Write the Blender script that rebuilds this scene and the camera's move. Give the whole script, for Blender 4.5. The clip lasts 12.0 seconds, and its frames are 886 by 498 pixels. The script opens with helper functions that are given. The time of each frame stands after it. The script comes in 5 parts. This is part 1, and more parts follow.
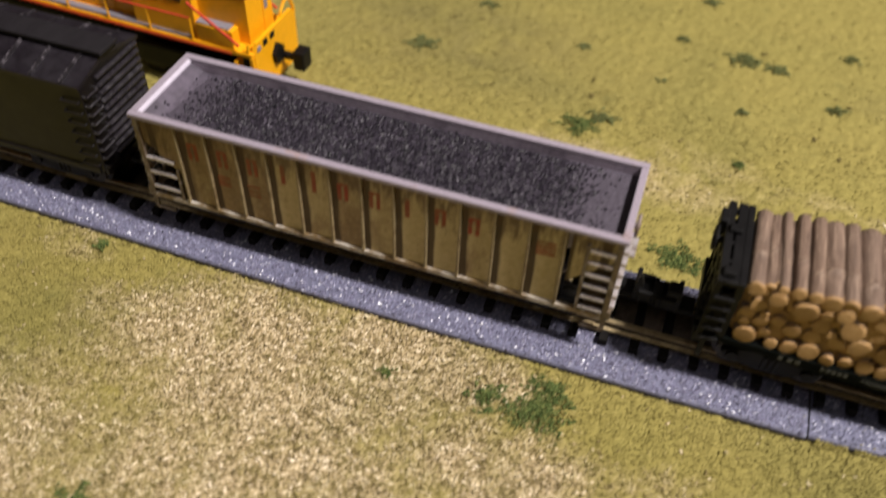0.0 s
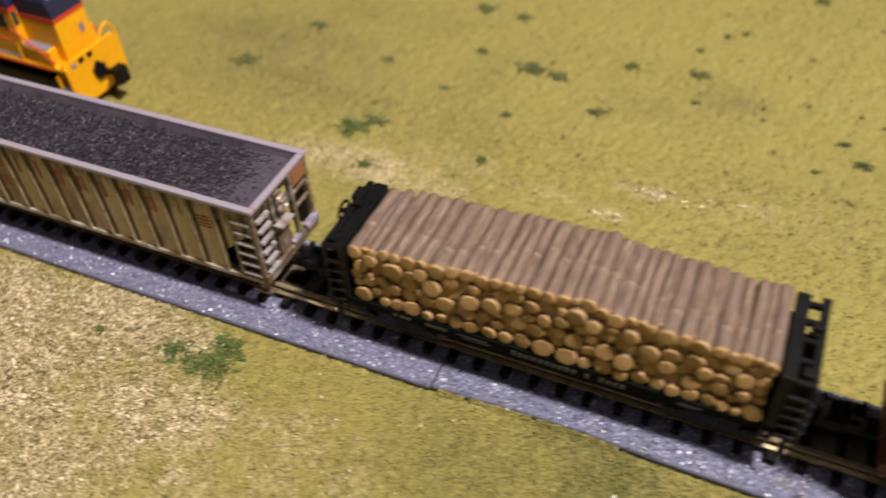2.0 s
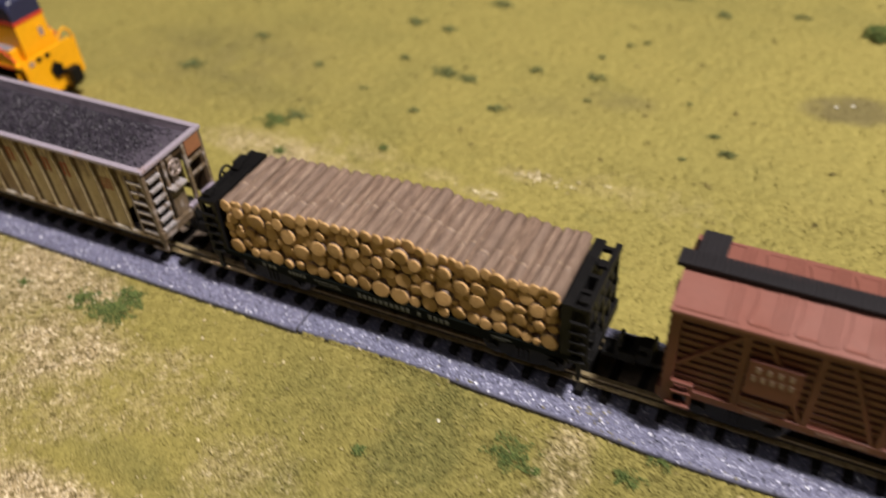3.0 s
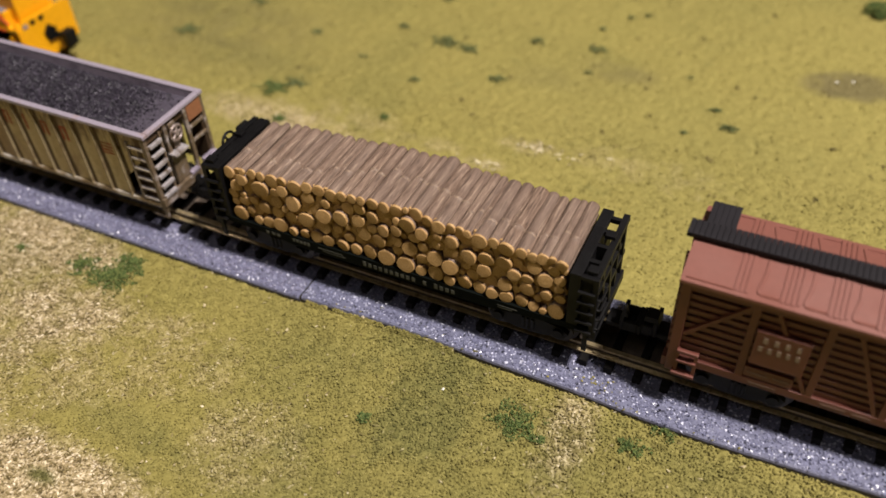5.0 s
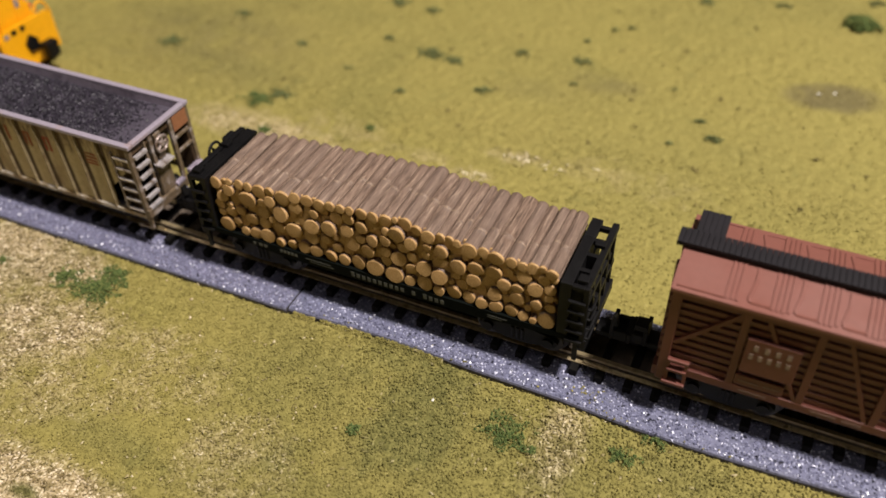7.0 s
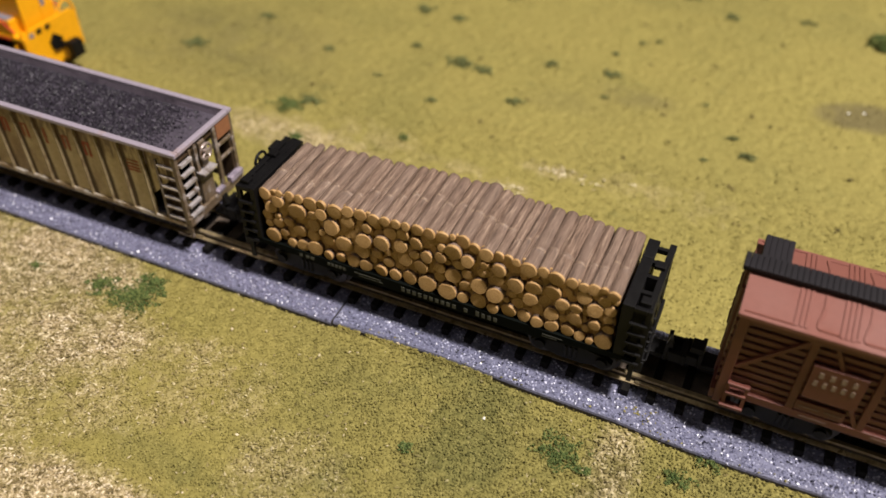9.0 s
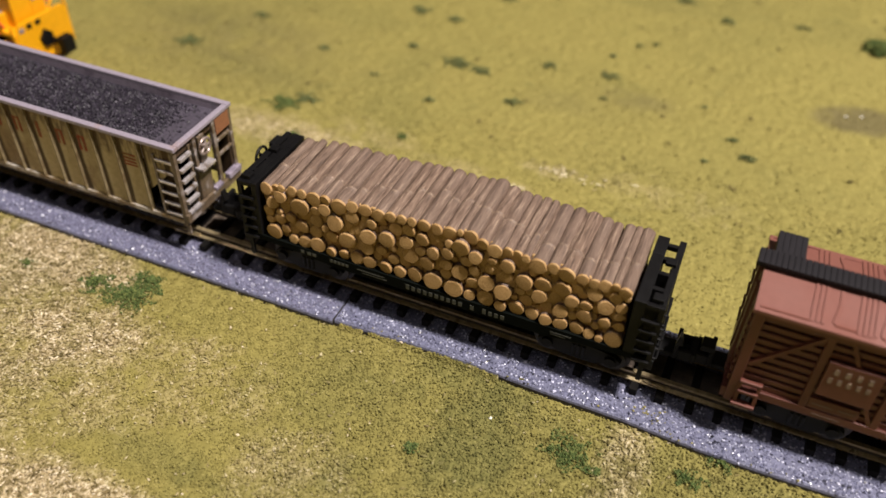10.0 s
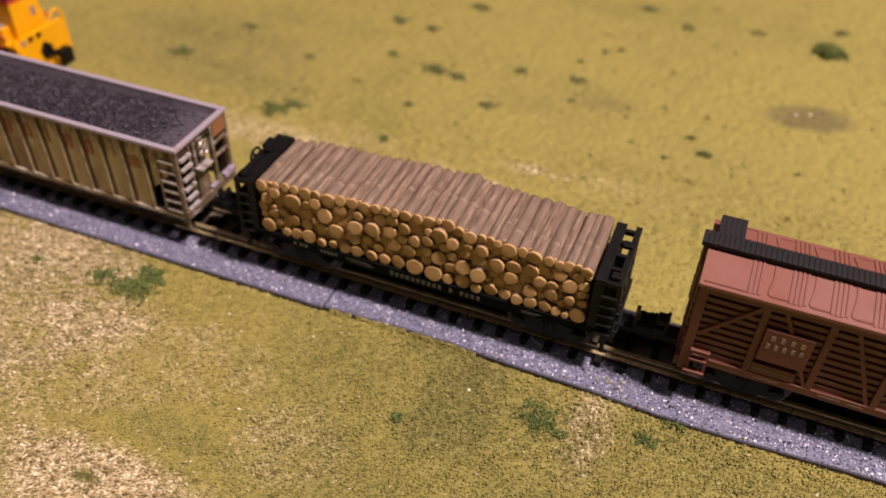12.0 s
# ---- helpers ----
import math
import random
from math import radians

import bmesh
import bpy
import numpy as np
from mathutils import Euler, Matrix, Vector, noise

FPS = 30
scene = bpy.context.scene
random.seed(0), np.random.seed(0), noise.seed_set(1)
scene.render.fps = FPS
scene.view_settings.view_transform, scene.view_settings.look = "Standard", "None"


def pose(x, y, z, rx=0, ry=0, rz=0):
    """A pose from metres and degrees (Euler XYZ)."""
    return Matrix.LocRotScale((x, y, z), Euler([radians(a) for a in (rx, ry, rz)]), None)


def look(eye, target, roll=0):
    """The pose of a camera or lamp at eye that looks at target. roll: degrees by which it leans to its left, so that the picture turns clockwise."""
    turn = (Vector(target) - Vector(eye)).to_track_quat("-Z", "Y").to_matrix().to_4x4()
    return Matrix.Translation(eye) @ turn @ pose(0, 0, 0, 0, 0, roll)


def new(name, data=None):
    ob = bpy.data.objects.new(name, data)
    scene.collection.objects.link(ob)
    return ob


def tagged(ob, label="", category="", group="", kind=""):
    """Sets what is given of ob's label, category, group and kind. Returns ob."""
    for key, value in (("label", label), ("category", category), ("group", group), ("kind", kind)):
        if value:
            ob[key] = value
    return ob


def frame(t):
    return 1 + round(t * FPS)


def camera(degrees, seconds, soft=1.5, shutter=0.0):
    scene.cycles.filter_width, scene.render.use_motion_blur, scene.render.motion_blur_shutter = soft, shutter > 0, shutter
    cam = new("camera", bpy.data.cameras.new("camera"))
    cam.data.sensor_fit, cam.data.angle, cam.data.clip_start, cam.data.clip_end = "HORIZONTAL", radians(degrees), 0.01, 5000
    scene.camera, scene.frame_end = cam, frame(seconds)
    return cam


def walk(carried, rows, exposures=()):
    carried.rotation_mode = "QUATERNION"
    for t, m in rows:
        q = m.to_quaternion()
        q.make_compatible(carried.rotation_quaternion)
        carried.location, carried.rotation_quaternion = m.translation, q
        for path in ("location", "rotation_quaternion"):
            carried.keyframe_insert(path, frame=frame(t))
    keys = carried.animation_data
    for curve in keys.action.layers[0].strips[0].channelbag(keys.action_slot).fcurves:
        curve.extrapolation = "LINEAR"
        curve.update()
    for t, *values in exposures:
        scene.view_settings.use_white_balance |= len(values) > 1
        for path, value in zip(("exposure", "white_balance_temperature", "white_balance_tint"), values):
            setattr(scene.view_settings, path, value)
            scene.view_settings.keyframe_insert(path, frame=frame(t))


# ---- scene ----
cam = camera(55.72, 12.0, soft=1.6, shutter=0.5)
cam.data.dof.use_dof, cam.data.dof.focus_distance, cam.data.dof.aperture_fstop = True, 0.162, 12.0
PATH = [
    (0, (-0.00630, -0.10408, 0.12453), (-0.04651, 0.02729, -0.02081), 2.91),
    (0.3, (-0.00939, -0.10845, 0.11658), (-0.04743, 0.02283, -0.02943), 3.70),
    (0.5, (-0.00848, -0.10983, 0.11497), (-0.04648, 0.02144, -0.03106), 3.73),
    (0.7, (-0.00467, -0.10763, 0.11951), (-0.04383, 0.02332, -0.02650), 3.39),
    (1, (0.00473, -0.10929, 0.12278), (-0.03943, 0.02115, -0.02225), 2.33),
    (1.2, (0.01225, -0.10944, 0.12319), (-0.03562, 0.02021, -0.02138), 1.80),
    (1.5, (0.03580, -0.10761, 0.12857), (-0.01756, 0.02102, -0.01499), 0.10),
    (1.7, (0.05471, -0.10129, 0.13150), (-0.00292, 0.02615, -0.01147), -1.85),
    (2, (0.07777, -0.09748, 0.13367), (0.01470, 0.03060, -0.00639), -3.49),
    (2.2, (0.09068, -0.09967, 0.13154), (0.02233, 0.03081, -0.00375), -4.37),
    (2.5, (0.10195, -0.10316, 0.13381), (0.02996, 0.02863, 0.00171), -5.08),
    (2.7, (0.10782, -0.10354, 0.13537), (0.03537, 0.02853, 0.00380), -4.84),
    (3, (0.12244, -0.10744, 0.13328), (0.04907, 0.02395, 0.00155), -4.62),
    (3.2, (0.12783, -0.11096, 0.13365), (0.05577, 0.01945, 0.00024), -3.88),
    (3.5, (0.12773, -0.11230, 0.13269), (0.05499, 0.01724, -0.00121), -4.21),
    (3.7, (0.12228, -0.11285, 0.13418), (0.05201, 0.01564, -0.00202), -3.34),
    (5.3, (0.11768, -0.10954, 0.13148), (0.05020, 0.02029, -0.00486), -3.04),
    (5.5, (0.11673, -0.11022, 0.13097), (0.04989, 0.02013, -0.00519), -2.92),
    (6, (0.11567, -0.11161, 0.13167), (0.04917, 0.01971, -0.00373), -2.50),
    (6.2, (0.11743, -0.11143, 0.13239), (0.05128, 0.02024, -0.00284), -2.39),
    (6.5, (0.11782, -0.11057, 0.13122), (0.05198, 0.02149, -0.00378), -2.36),
    (8.3, (0.10757, -0.11126, 0.13308), (0.04493, 0.02524, 0.00100), -0.86),
    (8.5, (0.10448, -0.11470, 0.13019), (0.04207, 0.02144, -0.00236), -0.72),
    (8.7, (0.10103, -0.11306, 0.13333), (0.03986, 0.02226, -0.00064), -0.22),
    (9, (0.10231, -0.11366, 0.13349), (0.04212, 0.02158, -0.00100), 0.46),
    (9.2, (0.10185, -0.11283, 0.13018), (0.04272, 0.02286, -0.00433), 1.06),
    (9.5, (0.10030, -0.11573, 0.12924), (0.04378, 0.02071, -0.00563), 1.99),
    (9.7, (0.10016, -0.11558, 0.12853), (0.04370, 0.02190, -0.00530), 1.82),
    (10, (0.09762, -0.11537, 0.12945), (0.04106, 0.02332, -0.00308), 1.90),
    (10.2, (0.09928, -0.11589, 0.12940), (0.04289, 0.02320, -0.00279), 2.05),
    (10.5, (0.10010, -0.11523, 0.13154), (0.04407, 0.02426, -0.00038), 2.00),
    (10.7, (0.09911, -0.11676, 0.13193), (0.04380, 0.02280, -0.00022), 2.02),
    (11, (0.10190, -0.11480, 0.13438), (0.04693, 0.02477, 0.00209), 2.18),
    (11.2, (0.10638, -0.11877, 0.13323), (0.05141, 0.02080, 0.00095), 2.25),
    (11.5, (0.10860, -0.12363, 0.13271), (0.05437, 0.01649, 0.00071), 2.44),
    (11.7, (0.10669, -0.12387, 0.13663), (0.05375, 0.01502, 0.00282), 2.34),
    (12, (0.10386, -0.12889, 0.13751), (0.05058, 0.01230, 0.00626), 1.99),
]
walk(cam, [(t, look(eye, target, roll)) for t, eye, target, roll in PATH], [(t, v, 6500, 10) for t, v in ((0.0, -0.05), (1.0, 0.0), (2.5, -0.02), (3.0, -0.04), (3.5, -0.15), (5.5, -0.11), (6.0, -0.14), (8.5, -0.08), (9.5, -0.05), (11.9, -0.03))] + [(12.0, -0.08, 7200, 26)])

# ---------- room light ----------
world = bpy.data.worlds.new("room_air")
world.use_nodes = True
world.node_tree.nodes["Background"].inputs[0].default_value = (0.9, 0.75, 0.6, 1)
world.node_tree.nodes["Background"].inputs[1].default_value = 0.02
scene.world = world


def lamp(name, eye, target, watts, size, colour):
    data = bpy.data.lights.new(name, "AREA")
    data.shape, data.size, data.energy, data.color = "DISK", size, watts, colour
    ob = new(name, data)
    ob.matrix_world = look(eye, target)
    return ob


lamp("desk_lamp_light", (0.605, -0.076, 1.116), (0.0, 0.02, 0.0), 32.0, 0.132, (1.0, 0.930, 0.878))
# Unseen broad fill, added to brighten south-facing sides and lift the shadows.
lamp("soft_fill_light", (-0.1, -0.55, 1.46), (0.0, 0.0, 0.0), 3.1, 0.9, (1.0, 0.94, 0.90))

# ---------- helpers: millimetres in, metres out ----------
S = 0.001
BASE = {}


def thing(name, x, y, z, rz=0.0, label="", category="", group="", kind=""):
    """An empty at a thing's base; its parts are drawn with heights counted from the table."""
    ob = new(name)
    ob.empty_display_size = 0.005
    ob.matrix_world = pose(x * S, y * S, z * S, 0, 0, rz)
    BASE[ob] = z
    return tagged(ob, label, category, group, kind)


def link(name, bm, materials):
    me = bpy.data.meshes.new(name)
    bm.to_mesh(me)
    bm.free()
    for m in materials if isinstance(materials, (list, tuple)) else [materials]:
        me.materials.append(m)
    return new(name, me)


def part(name, bm, material, parent, label="", smooth=False):
    """One mesh under a thing or a part."""
    z = BASE[parent]
    for v in bm.verts:
        v.co = Vector((v.co.x * S, v.co.y * S, (v.co.z - z) * S))
    if smooth:
        for f in bm.faces:
            f.smooth = True
    ob = link(name, bm, material)
    ob.parent = parent
    BASE[ob] = z
    return tagged(ob, label)


def twin(ob, dx=0.0, dy=0.0, dz=0.0, rz=0.0, name=None):
    """A sibling on the same mesh, moved by millimetres."""
    o = new(name or ob.name.split(".")[0], ob.data)
    o.parent = ob.parent
    o.matrix_basis = pose(dx * S, dy * S, dz * S, 0, 0, rz)
    BASE[o] = BASE[ob]
    if "label" in ob:
        o["label"] = ob["label"]
    return o


def box(bm, x0, x1, y0, y1, z0, z1, bevel=0.0):
    vs = [bm.verts.new((x, y, z)) for x in (x0, x1) for y in (y0, y1) for z in (z0, z1)]
    fs = [bm.faces.new([vs[i] for i in q]) for q in ((0, 1, 3, 2), (4, 6, 7, 5), (0, 4, 5, 1), (2, 3, 7, 6), (0, 2, 6, 4), (1, 5, 7, 3))]
    if bevel:
        es = list({e for f in fs for e in f.edges})
        bmesh.ops.bevel(bm, geom=es, offset=bevel, segments=2, profile=0.6, affect="EDGES")
    return bm


def boxed(*a, **k):
    return box(bmesh.new(), *a, **k)


def rod(bm, p, q, r, seg=10, r2=None):
    """A round bar from p to q."""
    p, q = Vector(p), Vector(q)
    d = q - p
    m = Matrix.Translation((p + q) / 2) @ d.to_track_quat("Z", "Y").to_matrix().to_4x4()
    bmesh.ops.create_cone(bm, cap_ends=True, segments=seg, radius1=r, radius2=r if r2 is None else r2, depth=d.length, matrix=m)
    return bm


def bar(bm, p, q, w, h):
    """A square bar from p to q, w wide and h thick."""
    p, q = Vector(p), Vector(q)
    d = q - p
    m = Matrix.Translation((p + q) / 2) @ d.to_track_quat("Z", "Y").to_matrix().to_4x4() @ Matrix.Diagonal((w, h, d.length, 1))
    bmesh.ops.create_cube(bm, size=1.0, matrix=m)
    return bm


def ribbon(bm, pts, w, h):
    """A low raised line along the points, w wide and h high."""
    rows = []
    for i, p in enumerate(pts):
        d = Vector(pts[min(i + 1, len(pts) - 1)]) - Vector(pts[max(i - 1, 0)])
        n = Vector((d.y, -d.x, 0)).normalized()
        rows.append([bm.verts.new(Vector(p) + n * k * w + Vector((0, 0, e * h))) for k, e in ((-0.5, -1), (-0.3, 0.5), (0.3, 0.5), (0.5, -1))])
    for r, q in zip(rows, rows[1:]):
        for i in range(4):
            bm.faces.new((r[i], q[i], q[(i + 1) % 4], r[(i + 1) % 4]))
    bm.faces.new(rows[0]), bm.faces.new(rows[-1][::-1])
    bmesh.ops.recalc_face_normals(bm, faces=bm.faces[:])
    return bm


def prism(bm, pts, axis, a, b):
    """A polygon swept along an axis from a to b."""
    def at(u, v, w):
        return {"x": (w, u, v), "y": (u, w, v), "z": (u, v, w)}[axis]
    lo = [bm.verts.new(at(u, v, a)) for u, v in pts]
    hi = [bm.verts.new(at(u, v, b)) for u, v in pts]
    n = len(pts)
    bm.faces.new(lo), bm.faces.new(hi[::-1])
    for i in range(n):
        bm.faces.new((lo[i], hi[i], hi[(i + 1) % n], lo[(i + 1) % n]))
    bmesh.ops.recalc_face_normals(bm, faces=bm.faces[:])
    return bm


def lattice(x, y, cell, seed):
    """Smooth value noise in 0 to 1 on a lattice of that cell."""
    gx, gy = x / cell, y / cell
    ix, iy = np.floor(gx).astype(np.int64), np.floor(gy).astype(np.int64)
    fx, fy = gx - ix, gy - iy
    fx, fy = fx * fx * (3 - 2 * fx), fy * fy * (3 - 2 * fy)

    def h(i, j):
        n = (i * 374761393 + j * 668265263 + seed * 974634533) & 0x7FFFFFFF
        n = ((n ^ (n >> 13)) * 1274126177) & 0x7FFFFFFF
        return ((n ^ (n >> 16)) & 0xFFFF) / 65535.0
    return (h(ix, iy) * (1 - fx) + h(ix + 1, iy) * fx) * (1 - fy) + (h(ix, iy + 1) * (1 - fx) + h(ix + 1, iy + 1) * fx) * fy


def cloud(x, y, cell, seed):
    return 0.5 * lattice(x, y, cell, seed) + 0.3 * lattice(x, y, cell / 2.3, seed + 1) + 0.2 * lattice(x, y, cell / 5.1, seed + 2)


OCTA = np.array([(1, 0, 0), (-1, 0, 0), (0, 1, 0), (0, -1, 0), (0, 0, 1), (0, 0, -1)], float)
OCTA_F = np.array([(0, 2, 4), (2, 1, 4), (1, 3, 4), (3, 0, 4), (2, 0, 5), (1, 2, 5), (3, 1, 5), (0, 3, 5)])


def crumbs(name, centres, sizes, materials, seed, extra=(), flat=1.0, stretch=0.35, long=1.0):
    """Many small uneven grains in one mesh; centres and sizes in mm, extra: (name, value a grain)."""
    rng = np.random.default_rng(seed)
    n = len(centres)
    v = OCTA[None] * (1 + stretch * rng.uniform(-1, 1, (n, 6, 1))) + rng.uniform(-0.28, 0.28, (n, 6, 3))
    v[..., 0] *= long
    a, b = rng.uniform(0, 2 * np.pi, n), rng.uniform(-0.9, 0.9, n)
    ca, sa, cb, sb = np.cos(a)[:, None], np.sin(a)[:, None], np.cos(b)[:, None], np.sin(b)[:, None]
    x, z = v[..., 0] * cb + v[..., 2] * sb, -v[..., 0] * sb + v[..., 2] * cb
    x, y = x * ca - v[..., 1] * sa, x * sa + v[..., 1] * ca
    v = np.stack([x, y, z * flat], -1) * sizes[:, None, None] + centres[:, None]
    me = bpy.data.meshes.new(name)
    faces = (OCTA_F[None] + 6 * np.arange(n)[:, None, None]).reshape(-1)
    me.vertices.add(6 * n), me.loops.add(24 * n), me.polygons.add(8 * n)
    me.vertices.foreach_set("co", (v * S).reshape(-1).astype(np.float32))
    me.loops.foreach_set("vertex_index", faces.astype(np.int32))
    me.polygons.foreach_set("loop_start", np.arange(0, 24 * n, 3, dtype=np.int32))
    for key, value in extra:
        att = me.attributes.new(key, "FLOAT", "POINT")
        att.data.foreach_set("value", np.repeat(value, 6).astype(np.float32))
    me.update(calc_edges=True)
    me.validate()
    me.shade_flat()
    me.materials.append(materials)
    return new(name, me)


# ---------- materials ----------
def nodes_of(name):
    m = bpy.data.materials.new(name)
    m.use_nodes = True
    t = m.node_tree
    return m, t, t.nodes["Principled BSDF"]


def node(t, kind, **values):
    n = t.nodes.new(kind)
    for key, value in values.items():
        n.inputs[key.replace("_", " ")].default_value = value
    return n


def noise_at(t, scale, detail=4.0, rough=0.6, stretch=None, seed=0.0):
    co = t.nodes.new("ShaderNodeTexCoord")
    mp = t.nodes.new("ShaderNodeMapping")
    mp.inputs["Scale"].default_value = stretch or (1, 1, 1)
    mp.inputs["Location"].default_value = (seed, seed * 0.7, seed * 0.3)
    t.links.new(co.outputs["Object"], mp.inputs["Vector"])
    n = node(t, "ShaderNodeTexNoise", Scale=scale, Detail=detail, Roughness=rough)
    t.links.new(mp.outputs["Vector"], n.inputs["Vector"])
    return n.outputs["Fac"]


def ramp(t, fac, stops):
    r = t.nodes.new("ShaderNodeValToRGB")
    while len(r.color_ramp.elements) < len(stops):
        r.color_ramp.elements.new(0.5)
    for e, (p, c) in zip(r.color_ramp.elements, stops):
        e.position, e.color = p, (*c, 1) if len(c) == 3 else c
    t.links.new(fac, r.inputs["Fac"])
    return r.outputs["Color"]


def blend(t, fac, a, b, kind="MIX"):
    m = t.nodes.new("ShaderNodeMix")
    m.data_type, m.blend_type = "RGBA", kind
    ins = [s for s in m.inputs if s.enabled]
    for s, v in zip(ins, (fac, a, b)):
        if isinstance(v, bpy.types.NodeSocket):
            t.links.new(v, s)
        else:
            s.default_value = v if isinstance(v, float) else (*v, 1)
    return [o for o in m.outputs if o.enabled][0]


def calc(t, op, a, b=0.5):
    m = t.nodes.new("ShaderNodeMath")
    m.operation = op
    for s, v in zip(m.inputs, (a, b)):
        if isinstance(v, bpy.types.NodeSocket):
            t.links.new(v, s)
        else:
            s.default_value = v
    return m.outputs[0]


def relief(t, bsdf, height, strength, distance):
    b = node(t, "ShaderNodeBump", Strength=strength, Distance=distance)
    t.links.new(height, b.inputs["Height"])
    t.links.new(b.outputs["Normal"], bsdf.inputs["Normal"])


def plain(name, colour, rough=0.5, metal=0.0, vary=0.18, grain=1500, stain=None, stain_at=0.6, stain_scale=120, stretch=None, bump=0.15, depth=0.00008, spec=0.5, seed=0.0):
    """Paint or plastic with fine grain and a broader stain."""
    m, t, p = nodes_of(name)
    fine = noise_at(t, grain, 3, 0.6, stretch, seed)
    broad = noise_at(t, stain_scale, 5, 0.65, stretch, seed + 3)
    lo, hi = [tuple(min(1, c * f) for c in colour) for f in (1 - vary, 1 + vary)]
    col = ramp(t, fine, [(0.3, lo), (0.7, hi)])
    if stain:
        k = ramp(t, broad, [(stain_at - 0.08, (0, 0, 0)), (stain_at + 0.12, (1, 1, 1))])
        col = blend(t, k, col, stain)
    else:
        col = blend(t, calc(t, "MULTIPLY", broad, 0.35), col, lo)
    t.links.new(col, p.inputs["Base Color"])
    r = node(t, "ShaderNodeMapRange", From_Min=0.3, From_Max=0.7, To_Min=max(0.05, rough - 0.1), To_Max=min(1, rough + 0.12))
    t.links.new(broad, r.inputs["Value"])
    t.links.new(r.outputs["Result"], p.inputs["Roughness"])
    p.inputs["Metallic"].default_value = metal
    p.inputs["Specular IOR Level"].default_value = spec
    relief(t, p, fine, bump, depth)
    return m


def turf_material(name, random_islands):
    m, t, p = nodes_of(name)
    straw, dark, soil = [t.nodes.new("ShaderNodeAttribute") for _ in range(3)]
    straw.attribute_name, dark.attribute_name, soil.attribute_name = "straw", "dark", "soil"
    fine = noise_at(t, 900, 3, 0.7)
    broad = noise_at(t, 60, 4, 0.6, None, 5)
    if random_islands:
        pick = t.nodes.new("ShaderNodeNewGeometry").outputs["Random Per Island"]
        clump = ramp(t, noise_at(t, 480, 3, 0.6, (1, 1.5, 1), 9), [(0.40, (0, 0, 0)), (0.60, (1, 1, 1))])
        pick = calc(t, "ADD", calc(t, "MULTIPLY", pick, 0.7), calc(t, "MULTIPLY", clump, 0.3))
    else:
        speck = ramp(t, noise_at(t, 1500, 2, 0.6, None, 3), [(0.34, (0, 0, 0)), (0.66, (1, 1, 1))])
        clump = ramp(t, noise_at(t, 420, 4, 0.6, (1, 1.3, 1), 9), [(0.36, (0, 0, 0)), (0.64, (1, 1, 1))])
        pick = calc(t, "ADD", calc(t, "MULTIPLY", speck, 0.3), calc(t, "ADD", calc(t, "MULTIPLY", clump, 0.25), 0.27))
    olive = ramp(t, pick, [(0.0, (0.130, 0.114, 0.028)), (0.3, (0.195, 0.167, 0.043)), (0.7, (0.270, 0.232, 0.064)), (1.0, (0.42, 0.36, 0.13))])
    olive = blend(t, calc(t, "MULTIPLY", broad, 0.5), olive, (0.26, 0.205, 0.060))
    gold = ramp(t, pick, [(0.0, (0.075, 0.054, 0.020)), (0.3, (0.19, 0.142, 0.060)), (0.6, (0.44, 0.345, 0.195)), (1.0, (0.96, 0.82, 0.61))])
    deep = ramp(t, pick, [(0.0, (0.060, 0.060, 0.017)), (0.5, (0.12, 0.113, 0.032)), (1.0, (0.24, 0.215, 0.07))])
    earth = ramp(t, pick, [(0.0, (0.060, 0.050, 0.024)), (1.0, (0.155, 0.125, 0.06))])
    col = blend(t, straw.outputs["Fac"], olive, gold)
    col = blend(t, dark.outputs["Fac"], col, deep)
    col = blend(t, soil.outputs["Fac"], col, earth)
    t.links.new(col, p.inputs["Base Color"])
    p.inputs["Roughness"].default_value = 0.85
    p.inputs["Specular IOR Level"].default_value = 0.25
    if not random_islands:
        relief(t, p, fine, 0.15, 0.0002)
    return m


def grain_material(name, stops, rough, spec=0.5, bump=0.3):
    """Loose grains, each of its own shade."""
    m, t, p = nodes_of(name)
    pick = t.nodes.new("ShaderNodeNewGeometry").outputs["Random Per Island"]
    t.links.new(ramp(t, pick, stops), p.inputs["Base Color"])
    fine = noise_at(t, 2500, 2)
    p.inputs["Roughness"].default_value = rough
    p.inputs["Specular IOR Level"].default_value = spec
    relief(t, p, fine, bump * 0.5, 0.0001)
    return m


